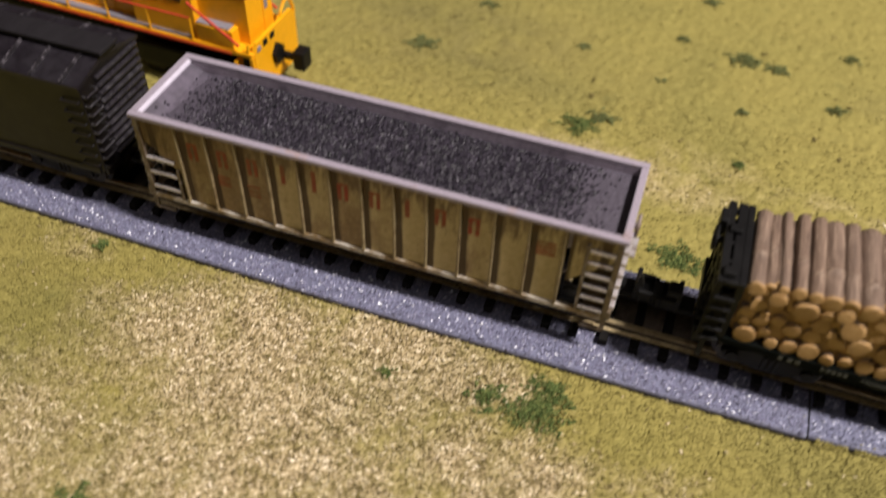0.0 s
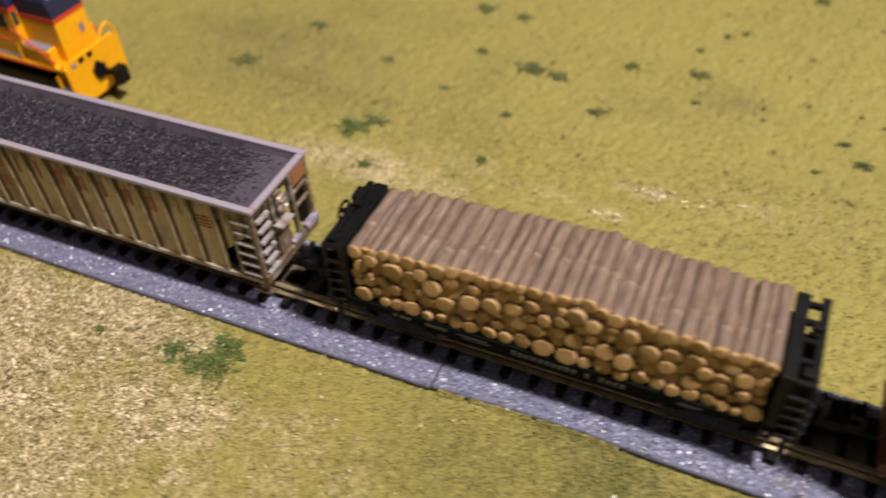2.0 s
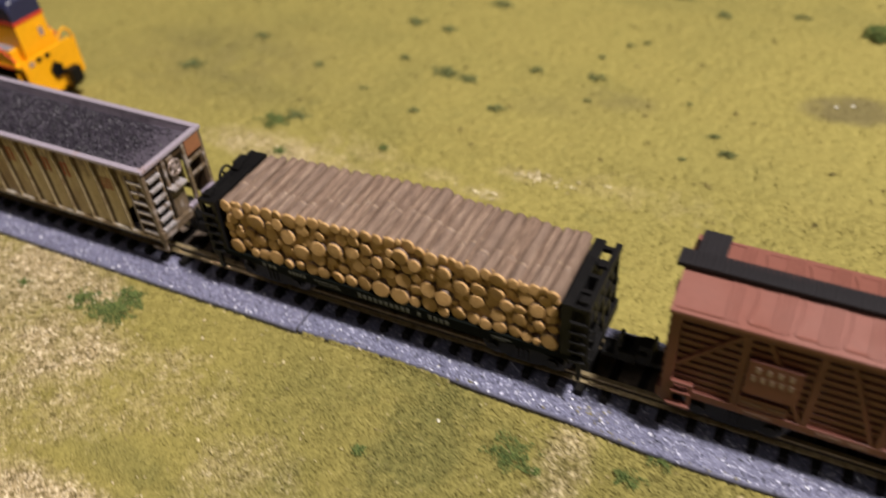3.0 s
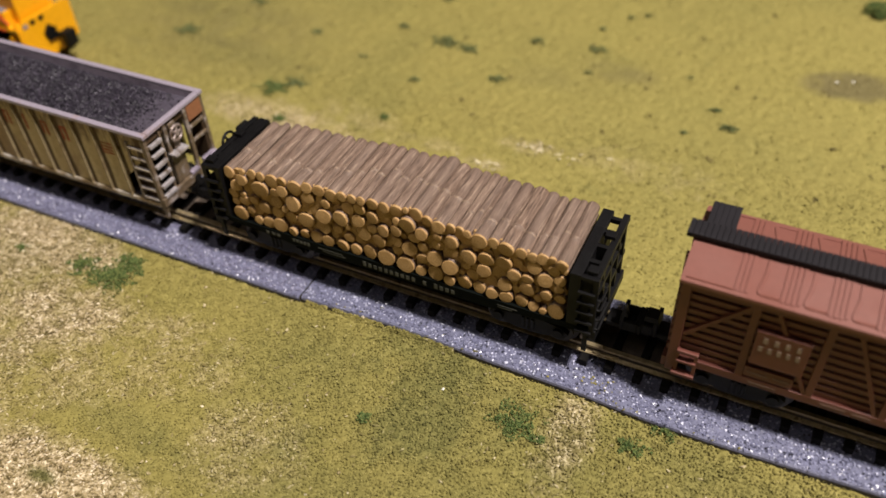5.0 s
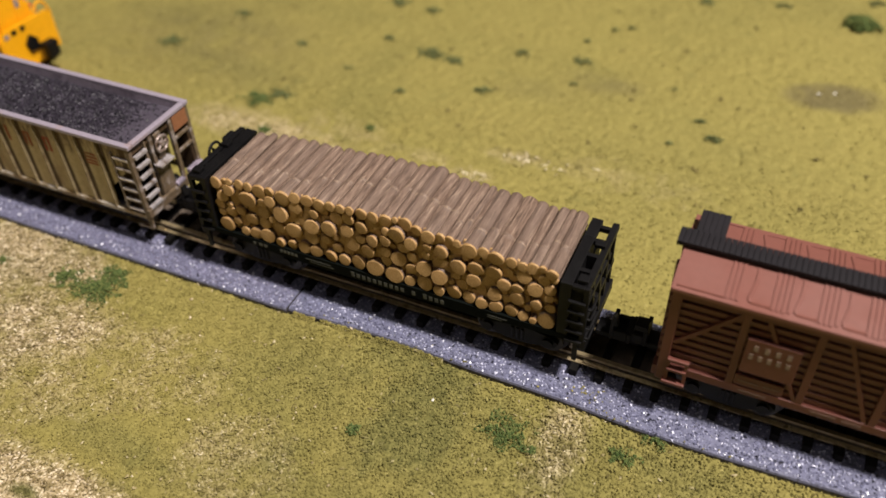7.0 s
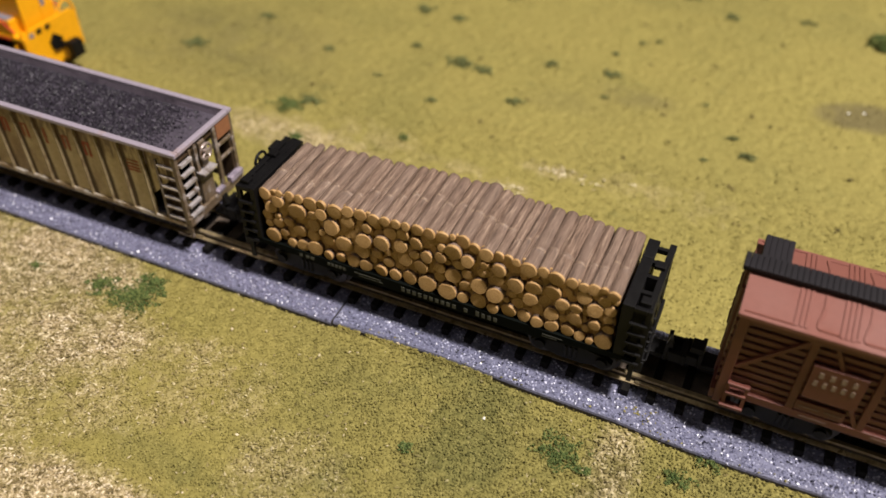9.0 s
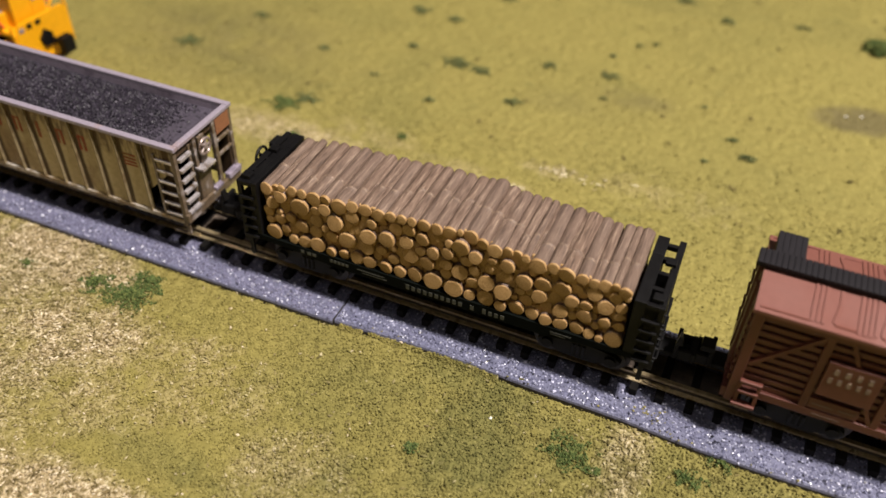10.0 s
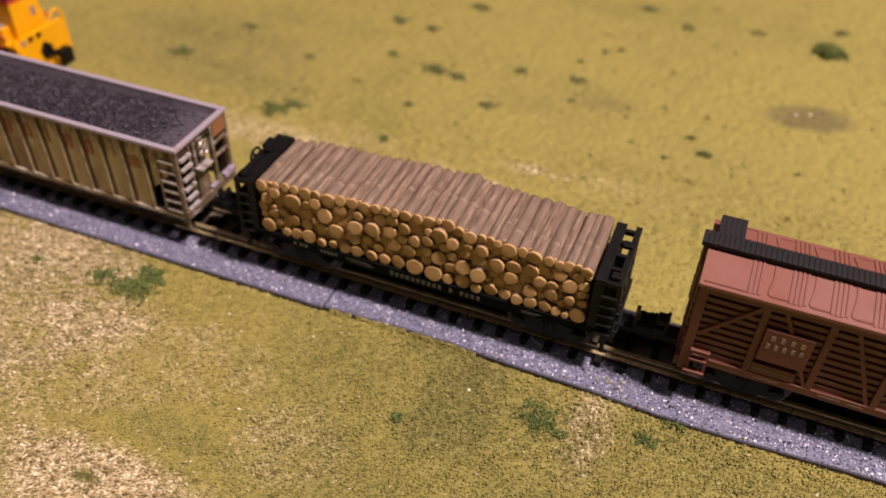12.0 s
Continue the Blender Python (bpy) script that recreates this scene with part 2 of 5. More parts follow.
def panel_paint(name):
    """Hopper side paint: tan, with brown rust washed down beside each rib."""
    m, t, p = nodes_of(name)
    co = t.nodes.new("ShaderNodeTexCoord")
    sep = t.nodes.new("ShaderNodeSeparateXYZ")
    t.links.new(co.outputs["Object"], sep.inputs[0])
    u = calc(t, "FRACT", calc(t, "DIVIDE", calc(t, "ADD", sep.outputs["X"], 0.0362), 0.00595))
    rnd = t.nodes.new("ShaderNodeObjectInfo").outputs["Random"]
    tall = noise_at(t, 420, 4, 0.6, (1, 1, 0.13), 1)
    blotch = noise_at(t, 190, 5, 0.7, (1, 1, 0.45), 8)
    fine = noise_at(t, 1100, 3, 0.6)
    near_rib = ramp(t, u, [(0.0, (1, 1, 1)), (0.17, (0.95, 0.95, 0.95)), (0.27, (0.5, 0.5, 0.5)), (0.40, (0.08, 0.08, 0.08)), (0.86, (0.05, 0.05, 0.05)), (0.94, (0.35, 0.35, 0.35)), (1.0, (0.5, 0.5, 0.5))])
    base = ramp(t, fine, [(0.3, (0.42, 0.328, 0.162)), (0.7, (0.54, 0.432, 0.24))])
    brown = ramp(t, fine, [(0.3, (0.125, 0.058, 0.018)), (0.7, (0.21, 0.108, 0.038))])
    west = calc(t, "MULTIPLY", sep.outputs["X"], -3.2)
    wash = ramp(t, calc(t, "ADD", calc(t, "ADD", blotch, west), calc(t, "MULTIPLY", rnd, 0.24)), [(0.57, (0, 0, 0)), (0.78, (0.72, 0.72, 0.72))])
    col = blend(t, wash, base, brown)
    run = ramp(t, calc(t, "ADD", calc(t, "MULTIPLY", near_rib, 0.55), calc(t, "MULTIPLY", tall, 0.8)), [(0.64, (0, 0, 0)), (0.82, (0.94, 0.94, 0.94))])
    col = blend(t, run, col, (0.046, 0.025, 0.010))
    tear = noise_at(t, 900, 3, 0.65, (1, 1, 0.22), 17)
    high = calc(t, "ADD", calc(t, "MULTIPLY", sep.outputs["Z"], 62.0), calc(t, "MULTIPLY", tear, 1.5))
    drip = node(t, "ShaderNodeMapRange", From_Min=1.90, From_Max=2.24, To_Min=0.0, To_Max=0.85)
    t.links.new(high, drip.inputs["Value"])
    col = blend(t, drip.outputs["Result"], col, (0.095, 0.050, 0.020))
    speck = ramp(t, noise_at(t, 1700, 3, 0.7, None, 23), [(0.66, (0, 0, 0)), (0.72, (0.8, 0.8, 0.8))])
    col = blend(t, speck, col, (0.075, 0.040, 0.017))
    t.links.new(col, p.inputs["Base Color"])
    rr = ramp(t, run, [(0.0, (0.42, 0.42, 0.42)), (1.0, (0.7, 0.7, 0.7))])
    t.links.new(rr, p.inputs["Roughness"])
    relief(t, p, fine, 0.2, 0.0001)
    return m


def own_noise(t, scale, detail, rough, stretch, shift):
    """Noise in a thing's own space that differs from one thing to the next."""
    co, mp = t.nodes.new("ShaderNodeTexCoord"), t.nodes.new("ShaderNodeMapping")
    mp.inputs["Scale"].default_value = stretch
    t.links.new(co.outputs["Object"], mp.inputs["Vector"])
    n = t.nodes.new("ShaderNodeTexNoise")
    n.noise_dimensions = "4D"
    n.inputs["Scale"].default_value, n.inputs["Detail"].default_value, n.inputs["Roughness"].default_value = scale, detail, rough
    t.links.new(mp.outputs["Vector"], n.inputs["Vector"])
    t.links.new(calc(t, "ADD", calc(t, "MULTIPLY", t.nodes.new("ShaderNodeObjectInfo").outputs["Random"], 37.0), shift), n.inputs["W"])
    return n.outputs["Fac"]


def bark_material(name):
    """Cast and dry-brushed bark: long fibres, lighter on their crests, each log of its own tone."""
    m, t, p = nodes_of(name)
    fibre = own_noise(t, 2300, 4, 0.7, (1, 0.085, 1), 0.0)
    broad = own_noise(t, 260, 3, 0.6, (1, 0.3, 1), 5.0)
    tone = t.nodes.new("ShaderNodeObjectInfo").outputs["Random"]
    col = ramp(t, fibre, [(0.34, (0.040, 0.024, 0.016)), (0.45, (0.145, 0.092, 0.064)), (0.55, (0.21, 0.140, 0.10)), (0.66, (0.38, 0.275, 0.20))])
    col = blend(t, calc(t, "MULTIPLY", broad, 0.45), col, (0.165, 0.105, 0.074))
    col = blend(t, calc(t, "MULTIPLY", tone, 0.45), col, (0.16, 0.115, 0.092))
    t.links.new(col, p.inputs["Base Color"])
    p.inputs["Roughness"].default_value = 0.58
    relief(t, p, fibre, 0.9, 0.00035)
    return m


def sawn_material(name):
    """Sawn log ends: orange tan, with growth rings pressed in."""
    m, t, p = nodes_of(name)
    co = t.nodes.new("ShaderNodeTexCoord")
    w = t.nodes.new("ShaderNodeTexWave")
    w.wave_type, w.rings_direction = "RINGS", "Y"
    for key, value in (("Scale", 760.0), ("Distortion", 9.0), ("Detail", 2.0), ("Detail Scale", 1.6)):
        w.inputs[key].default_value = value
    t.links.new(co.outputs["Object"], w.inputs["Vector"])
    grit = own_noise(t, 2600, 3, 0.7, (1, 1, 1), 2.0)
    stain = own_noise(t, 420, 4, 0.6, (1, 1, 1), 8.0)
    tone = t.nodes.new("ShaderNodeObjectInfo").outputs["Random"]
    height = calc(t, "ADD", calc(t, "MULTIPLY", w.outputs["Fac"], 0.3), calc(t, "MULTIPLY", grit, 1.1))
    col = ramp(t, height, [(0.32, (0.29, 0.157, 0.053)), (0.66, (0.41, 0.242, 0.092)), (1.0, (0.50, 0.325, 0.145))])
    col = blend(t, ramp(t, stain, [(0.5, (0, 0, 0)), (0.75, (0.6, 0.6, 0.6))]), col, (0.33, 0.18, 0.06))
    col = blend(t, calc(t, "MULTIPLY", tone, 0.25), col, (0.37, 0.21, 0.078))
    t.links.new(col, p.inputs["Base Color"])
    p.inputs["Roughness"].default_value = 0.6
    relief(t, p, height, 0.55, 0.00018)
    return m


def coal_bed_material(name):
    """The cast load: black, dusted grey towards its bare ends."""
    m, t, p = nodes_of(name)
    co, sep = t.nodes.new("ShaderNodeTexCoord"), t.nodes.new("ShaderNodeSeparateXYZ")
    t.links.new(co.outputs["Object"], sep.inputs[0])
    fine = noise_at(t, 1500, 3, 0.65)
    broad = noise_at(t, 220, 4, 0.6, None, 4)
    end = calc(t, "ADD", calc(t, "MULTIPLY", calc(t, "ABSOLUTE", sep.outputs["X"]), 22.0), calc(t, "MULTIPLY", broad, 0.5))
    k = ramp(t, end, [(0.88, (0, 0, 0)), (1.0, (1, 1, 1))])
    col = ramp(t, fine, [(0.3, (0.014, 0.011, 0.016)), (0.7, (0.034, 0.027, 0.040))])
    dust = ramp(t, fine, [(0.3, (0.041, 0.034, 0.046)), (0.7, (0.083, 0.070, 0.094))])
    t.links.new(blend(t, k, col, dust), p.inputs["Base Color"])
    p.inputs["Roughness"].default_value = 0.55
    relief(t, p, fine, 0.6, 0.0003)
    return m


TURF = turf_material("turf_crumb", True)
SOD = turf_material("turf_base", False)
TUFT = grain_material("green_foam", [(0.0, (0.040, 0.068, 0.018)), (0.5, (0.088, 0.122, 0.036)), (1.0, (0.185, 0.20, 0.06))], 0.9, 0.2)
# Paler greens for the low tufts from y = 60 on.
TUFT_PALE = grain_material("pale_green_foam", [(0.0, (0.075, 0.092, 0.032)), (0.5, (0.125, 0.140, 0.052)), (1.0, (0.21, 0.21, 0.075))], 0.9, 0.2)
SCRAP = grain_material("brown_scrap", [(0.0, (0.085, 0.072, 0.024)), (0.5, (0.14, 0.112, 0.038)), (1.0, (0.20, 0.16, 0.055))], 0.9, 0.2)
STRAW_PALE = grain_material("pale_straw", [(0.0, (0.30, 0.24, 0.12)), (0.6, (0.55, 0.46, 0.28)), (1.0, (0.85, 0.76, 0.55))], 0.8, 0.3)
BED = plain("grey_roadbed_foam", (0.145, 0.147, 0.22), 0.45, vary=0.3, grain=1400, stain_scale=150, bump=0.5, depth=0.0003)
# In both ballasts the palest grain tones are painted sparkle.
BALLAST = grain_material("glittering_ballast", [(0.0, (0.008, 0.008, 0.015)), (0.06, (0.012, 0.012, 0.02)), (0.11, (0.085, 0.087, 0.14)), (0.5, (0.145, 0.148, 0.232)), (0.76, (0.235, 0.24, 0.35)), (0.88, (0.42, 0.425, 0.56)), (0.97, (0.62, 0.62, 0.76))], 0.32, 0.75)
BALLAST_DULL = grain_material("dull_ballast", [(0.0, (0.03, 0.03, 0.05)), (0.05, (0.105, 0.10, 0.155)), (0.5, (0.172, 0.165, 0.25)), (0.85, (0.232, 0.225, 0.325)), (0.97, (0.33, 0.33, 0.45)), (0.985, (0.75, 0.75, 0.85))], 0.33, 0.7)
BED_EDGE = plain("dark_cut_foam", (0.045, 0.038, 0.034), 0.8, vary=0.3)
DIRT = plain("brown_track_dirt", (0.105, 0.078, 0.058), 0.85, vary=0.4, grain=900, stain=(0.05, 0.036, 0.026), stain_at=0.5, stain_scale=220)
TIE = plain("dark_tie_plastic", (0.008, 0.007, 0.0065), 0.7, spec=0.15)
RAIL = plain("tarnished_rail", (0.47, 0.37, 0.21), 0.36, 0.6, stain=(0.16, 0.11, 0.055), stain_scale=300)
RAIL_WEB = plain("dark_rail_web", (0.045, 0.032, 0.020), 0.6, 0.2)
CREAM = panel_paint("weathered_cream_paint")
CREAM_RIB = plain("weathered_rib_paint", (0.27, 0.21, 0.115), 0.42, vary=0.2, grain=900, stain=(0.13, 0.08, 0.035), stain_at=0.56, stain_scale=320, seed=2)
CREAM_SILL = plain("chipped_sill_paint", (0.19, 0.128, 0.062), 0.35, vary=0.25, grain=900, stain=(0.58, 0.53, 0.47), stain_at=0.54, stain_scale=260, seed=4)
END_BROWN = plain("grimy_end_frame_paint", (0.125, 0.088, 0.055), 0.4, vary=0.3, grain=900, stain=(0.42, 0.37, 0.36), stain_at=0.60, stain_scale=380, seed=6)
RUST_BROWN = plain("streaked_rust_brown", (0.060, 0.032, 0.012), 0.7, vary=0.35, grain=600, stretch=(1, 1, 0.25))
RIM = plain("lavender_grey_rim", (0.29, 0.25, 0.30), 0.36, vary=0.10, stain=(0.33, 0.2, 0.14), stain_at=0.68, stain_scale=90)
# Pale, glossy colour that carries the highlight of the hopper's inner rim edge.
LIP_GLINT = plain("highlight_rim_lip", (0.55, 0.50, 0.60), 0.22, vary=0.1, grain=700, spec=0.9)
DUSTY = plain("dusty_slope_sheet", (0.105, 0.088, 0.118), 0.45, vary=0.2, grain=800, stain=(0.055, 0.046, 0.062), stain_at=0.52, stain_scale=170)
WHEEL_RIM = plain("worn_brake_wheel", (0.34, 0.275, 0.255), 0.35, 0.3, vary=0.3, stain=(0.12, 0.075, 0.05), stain_at=0.52, stain_scale=500)
LINER = plain("grey_liner", (0.36, 0.305, 0.375), 0.5, vary=0.15, stain=(0.13, 0.108, 0.14), stain_at=0.56, stain_scale=160)
WORN = plain("worn_silver_edge", (0.56, 0.51, 0.515), 0.24, 0.45, stain=(0.15, 0.10, 0.06), stain_at=0.56, stain_scale=400)
COAL = grain_material("coal_grain", [(0.0, (0.005, 0.0042, 0.0072)), (0.5, (0.021, 0.0168, 0.026)), (0.86, (0.034, 0.0275, 0.041)), (1.0, (0.062, 0.051, 0.072))], 0.55, 0.4)
COALBED = coal_bed_material("coal_slab")
RED_INK = plain("red_ink", (0.31, 0.038, 0.016), 0.6, stain=(0.21, 0.105, 0.045), stain_at=0.54, stain_scale=420)
FADED_INK = plain("faded_red_ink", (0.275, 0.056, 0.022), 0.6, stain=(0.22, 0.12, 0.05), stain_at=0.56, stain_scale=380)
PALE_INK = plain("pale_ink", (0.29, 0.21, 0.165), 0.6, vary=0.4, grain=2500)
FAINT_INK = plain("faint_ink", (0.17, 0.10, 0.075), 0.6)
DIM_INK = plain("dim_green_grey_ink", (0.05, 0.05, 0.04), 0.6, vary=0.4, grain=2500)
GREY_INK = plain("greyed_ink", (0.078, 0.078, 0.064), 0.6, vary=0.4, grain=2500)
ORANGE = plain("orange_placard_paint", (0.26, 0.105, 0.05), 0.5)
BLACK = plain("black_plastic", (0.005, 0.0046, 0.005), 0.5, vary=0.3, spec=0.2)
BLACKGREEN = plain("black_green_sill", (0.003, 0.0042, 0.0034), 0.75, vary=0.2, spec=0.06)
WHEEL = plain("dull_wheel", (0.05, 0.045, 0.04), 0.4, 0.5)
BARK = bark_material("brown_bark")
BARK_LIP = plain("pale_bark_lip", (0.235, 0.165, 0.115), 0.6, vary=0.35, grain=2200, stain=(0.14, 0.09, 0.064), stain_at=0.5, stain_scale=900)
CUT = sawn_material("orange_cut_wood")
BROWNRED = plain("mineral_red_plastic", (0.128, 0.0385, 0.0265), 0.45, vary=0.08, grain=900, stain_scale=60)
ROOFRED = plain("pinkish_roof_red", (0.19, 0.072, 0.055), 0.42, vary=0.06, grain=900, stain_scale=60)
PLANK = plain("dark_grey_plank", (0.0100, 0.0082, 0.0105), 0.65, vary=0.25, grain=900, stretch=(1, 0.3, 1), spec=0.3)
DARKBOX = plain("satin_black_paint", (0.0062, 0.0045, 0.0052), 0.42, vary=0.35, spec=0.38)
# Lifted black with pale flecks: highlights of end ribs and rungs put into colour.
GLINT_BLACK = plain("black_with_pale_glints", (0.0165, 0.0136, 0.0176), 0.33, vary=0.4, grain=1200, stain=(0.055, 0.050, 0.058), stain_at=0.64, stain_scale=500, spec=0.9)
# Pale patches paint the bright highlights along the roof seams.
GLINT_SEAM = plain("worn_roof_seam", (0.012, 0.0098, 0.013), 0.42, vary=0.4, grain=1200, stain=(0.15, 0.132, 0.155), stain_at=0.60, stain_scale=420, spec=0.8)
DUSTBOX = plain("dusty_black_roof", (0.0088, 0.0066, 0.0098), 0.48, vary=0.35, grain=900, stain=(0.015, 0.0122, 0.0168), stain_at=0.52, stain_scale=160, spec=0.4)
YELLOW = plain("bright_yellow_paint", (0.80, 0.368, 0.005), 0.4, vary=0.07, grain=700, stain_scale=80)
NAVY = plain("navy_roof_paint", (0.018, 0.020, 0.055), 0.45, vary=0.15)
SCARLET = plain("scarlet_stripe", (0.55, 0.045, 0.02), 0.42, vary=0.1)
TREAD = plain("grey_walkway", (0.20, 0.185, 0.215), 0.55, vary=0.12)
PANE = plain("dark_cab_glass", (0.03, 0.03, 0.035), 0.12)
WHITE = plain("white_fleck", (0.75, 0.72, 0.62), 0.7)
WALL = plain("brown_wall", (0.14, 0.115, 0.09), 0.8, vary=0.05, grain=40, stain_scale=2, bump=0.05)
CEIL = plain("grey_ceiling", (0.2, 0.185, 0.165), 0.85, vary=0.04, grain=40, stain_scale=2, bump=0.05)

# ---------- setting ----------
YC = 1.7          # the track's middle
SEAM = 31.6       # where two roadbed strips meet


def ground_height(x, y):
    h = 1.5 * (cloud(x, y, 55, 3) - 0.5) + 0.9 * (cloud(x, y, 14, 9) - 0.5)
    near = np.clip((np.abs(y - YC) - 13) / 10, 0, 1)
    bank = 0.95 * np.exp(-(((np.abs(y - YC) - 15.2) / 2.6) ** 2))
    return h * near + bank


EAST_X = (31, 43, 53, 62, 72, 80, 92, 106, 120, 135, 145, 300)
EAST_Y = (-12.5, -11.9, -11.5, -11.5, -12.0, -12.2, -12.2, -13.1, -13.1, -12.5, -12.0, -12.0)


def near_west(x):
    return -13.1 + 0.35 * math.sin(x / 37)


def near_east(x):
    return float(np.interp(x, EAST_X, EAST_Y))


def blob(x, y, cx, cy, rx, ry):
    return np.exp(-(((x - cx) / rx) ** 2 + ((y - cy) / ry) ** 2) ** 1.5)


def turf_tints(x, y):
    """How straw-like, how dark and how earthy the turf is at a place."""
    s = np.zeros_like(x)
    for cx, cy, rx, ry, k in ((-62, -30, 34, 17, 1.0), (-38, -20, 26, 10, 1.0), (-48, -52, 42, 22, 0.75), (-95, -62, 30, 22, 0.68), (13, -70, 25, 9, 1.25),
                              (-16, -36, 17, 12, 0.85), (95.5, -22, 5.5, 12, 0.8), (42, -48, 15, 13, 0.34), (0, -48, 17, 10, 0.40), (14, -36, 20, 12, 0.36), (-14, 46, 24, 8, 0.85), (4, 44, 12, 7, 0.7), (57, 60, 10, 4, 0.5),
                              (30, 50, 20, 6, 0.3), (48, 49, 8, 3, 0.4), (-110, -16, 12, 5, 0.35), (150, -30, 30, 12, 0.45), (88, 62, 30, 10, 0.25), (-100, 40, 25, 12, 0.2), (5, 55, 20, 8, 0.3)):
        s = np.maximum(s, k * blob(x, y, cx, cy, rx, ry))
    n = cloud(x, y, 9, 21)
    fleck = cloud(x, y, 2.6, 33)
    straw = np.clip(s * 1.5 * (0.35 + 1.1 * n) - 0.22 + 0.75 * (fleck - 0.5) * np.clip(s * 3, 0, 1), 0, 1)
    straw = np.where(y > 10, 0.75 * straw, straw)
    d = np.zeros_like(x)
    for cx, cy, rx, ry, k in ((69, -25, 10, 16, 1.15), (62, -14, 14, 5, 0.7), (19, -53.5, 14, 4, 0.36), (11, -68.5, 3.4, 1.4, 0.9), (-70, 95, 26, 10, 0.35), (-45, 72, 22, 8, 0.3), (75, -45, 18, 9, 0.35),
                              (-102, -36, 12, 12, 0.35), (60, 175, 30, 8, 0.3), (95, -42, 42, 24, 0.4), (25, 112, 40, 10, 0.12), (105, 70, 45, 34, 0.20), (62, 100, 30, 16, 0.16)):
        d = np.maximum(d, k * blob(x, y, cx, cy, rx, ry))
    d = np.maximum(d, 0.42 * np.clip((-11 - y) / 6, 0, 1) * np.clip((x - 18) / 36, 0, 1))
    dark = np.clip(d * (0.3 + 1.4 * cloud(x, y, 7, 41)) + np.clip(cloud(x, y, 5, 47) - 0.72, 0, 1) * 2.2 + np.clip(cloud(x, y, 30, 51) - 0.55, 0, 1) * 0.9, 0, 0.9)
    wob = 2.2 * (cloud(x, y, 8, 65) - 0.5)
    spot = np.exp(-(((x - 129.5) / 13.5) ** 2 + ((y - 121.8 - 0.18 * (x - 129) + wob) / 8.2) ** 2) ** 4)
    soil = np.clip(spot * (0.35 + 0.9 * cloud(x, y, 5, 61)) + (0.75 * blob(x, y, 67, 104.5, 11, 5.5) + 0.35 * blob(x, y, 48, 94, 10, 6) + 0.5 * blob(x, y, -62, 84, 42, 26)) * cloud(x, y, 5, 61), 0, 0.75)
    return straw, dark, soil


def build_ground():
    """One sheet over the layout, finer where the trains stand."""
    xs = np.concatenate([[-1600, -900, -500, -320], np.arange(-240, -150, 3.0), np.arange(-150, 166, 0.7), np.arange(168, 240, 4.0), [320, 500, 900, 1600]])
    ys = np.concatenate([[-1600, -700, -260], np.arange(-140, -86, 3.0), np.arange(-85, -8.5, 0.7), np.arange(-6, 12, 3.0), np.arange(12.5, 75, 0.65), np.arange(75, 250, 1.1), [280, 350, 500, 900, 1600]])
    gx, gy = np.meshgrid(xs, ys)
    rng = np.random.default_rng(2)
    foam = 0.26 * np.clip(rng.normal(0, 1.0, gx.shape), -2, 2) + 0.5 * (lattice(gx, gy, 1.15, 15) - 0.5)
    z = ground_height(gx, gy) - np.interp(gy, (0, 14, 72), (0.16, 0.07, 0.04)) + foam * np.where(gy > 75, 0.85, np.where(gy > 5, 1.0, 0.7))
    me = bpy.data.meshes.new("ground")
    v = np.stack([gx, gy, z], -1).reshape(-1, 3) * S
    nx, ny = len(xs), len(ys)
    i = np.arange(nx * ny).reshape(ny, nx)
    f = np.stack([i[:-1, :-1], i[:-1, 1:], i[1:, 1:], i[1:, :-1]], -1).reshape(-1, 4)
    me.from_pydata(v.tolist(), [], f.tolist())
    for key, value in zip(("straw", "dark", "soil"), turf_tints(gx.reshape(-1), gy.reshape(-1))):
        att = me.attributes.new(key, "FLOAT", "POINT")
        att.data.foreach_set("value", value.astype(np.float32))
    me.polygons.foreach_set("use_smooth", np.ones(len(f), dtype=bool))
    me.materials.append(SOD)
    tagged(new("ground", me), "olive and straw foam turf on the layout board", "ground", kind="structure")


build_ground()


def scatter(x0, x1, y0, y1, gap, rng):
    nx, ny = int((x1 - x0) / gap), int((y1 - y0) / gap)
    gx, gy = np.meshgrid(np.arange(nx), np.arange(ny))
    x = x0 + (gx.reshape(-1) + rng.uniform(-0.1, 1.1, nx * ny)) * gap
    y = y0 + (gy.reshape(-1) + rng.uniform(-0.1, 1.1, nx * ny)) * gap
    return x, y


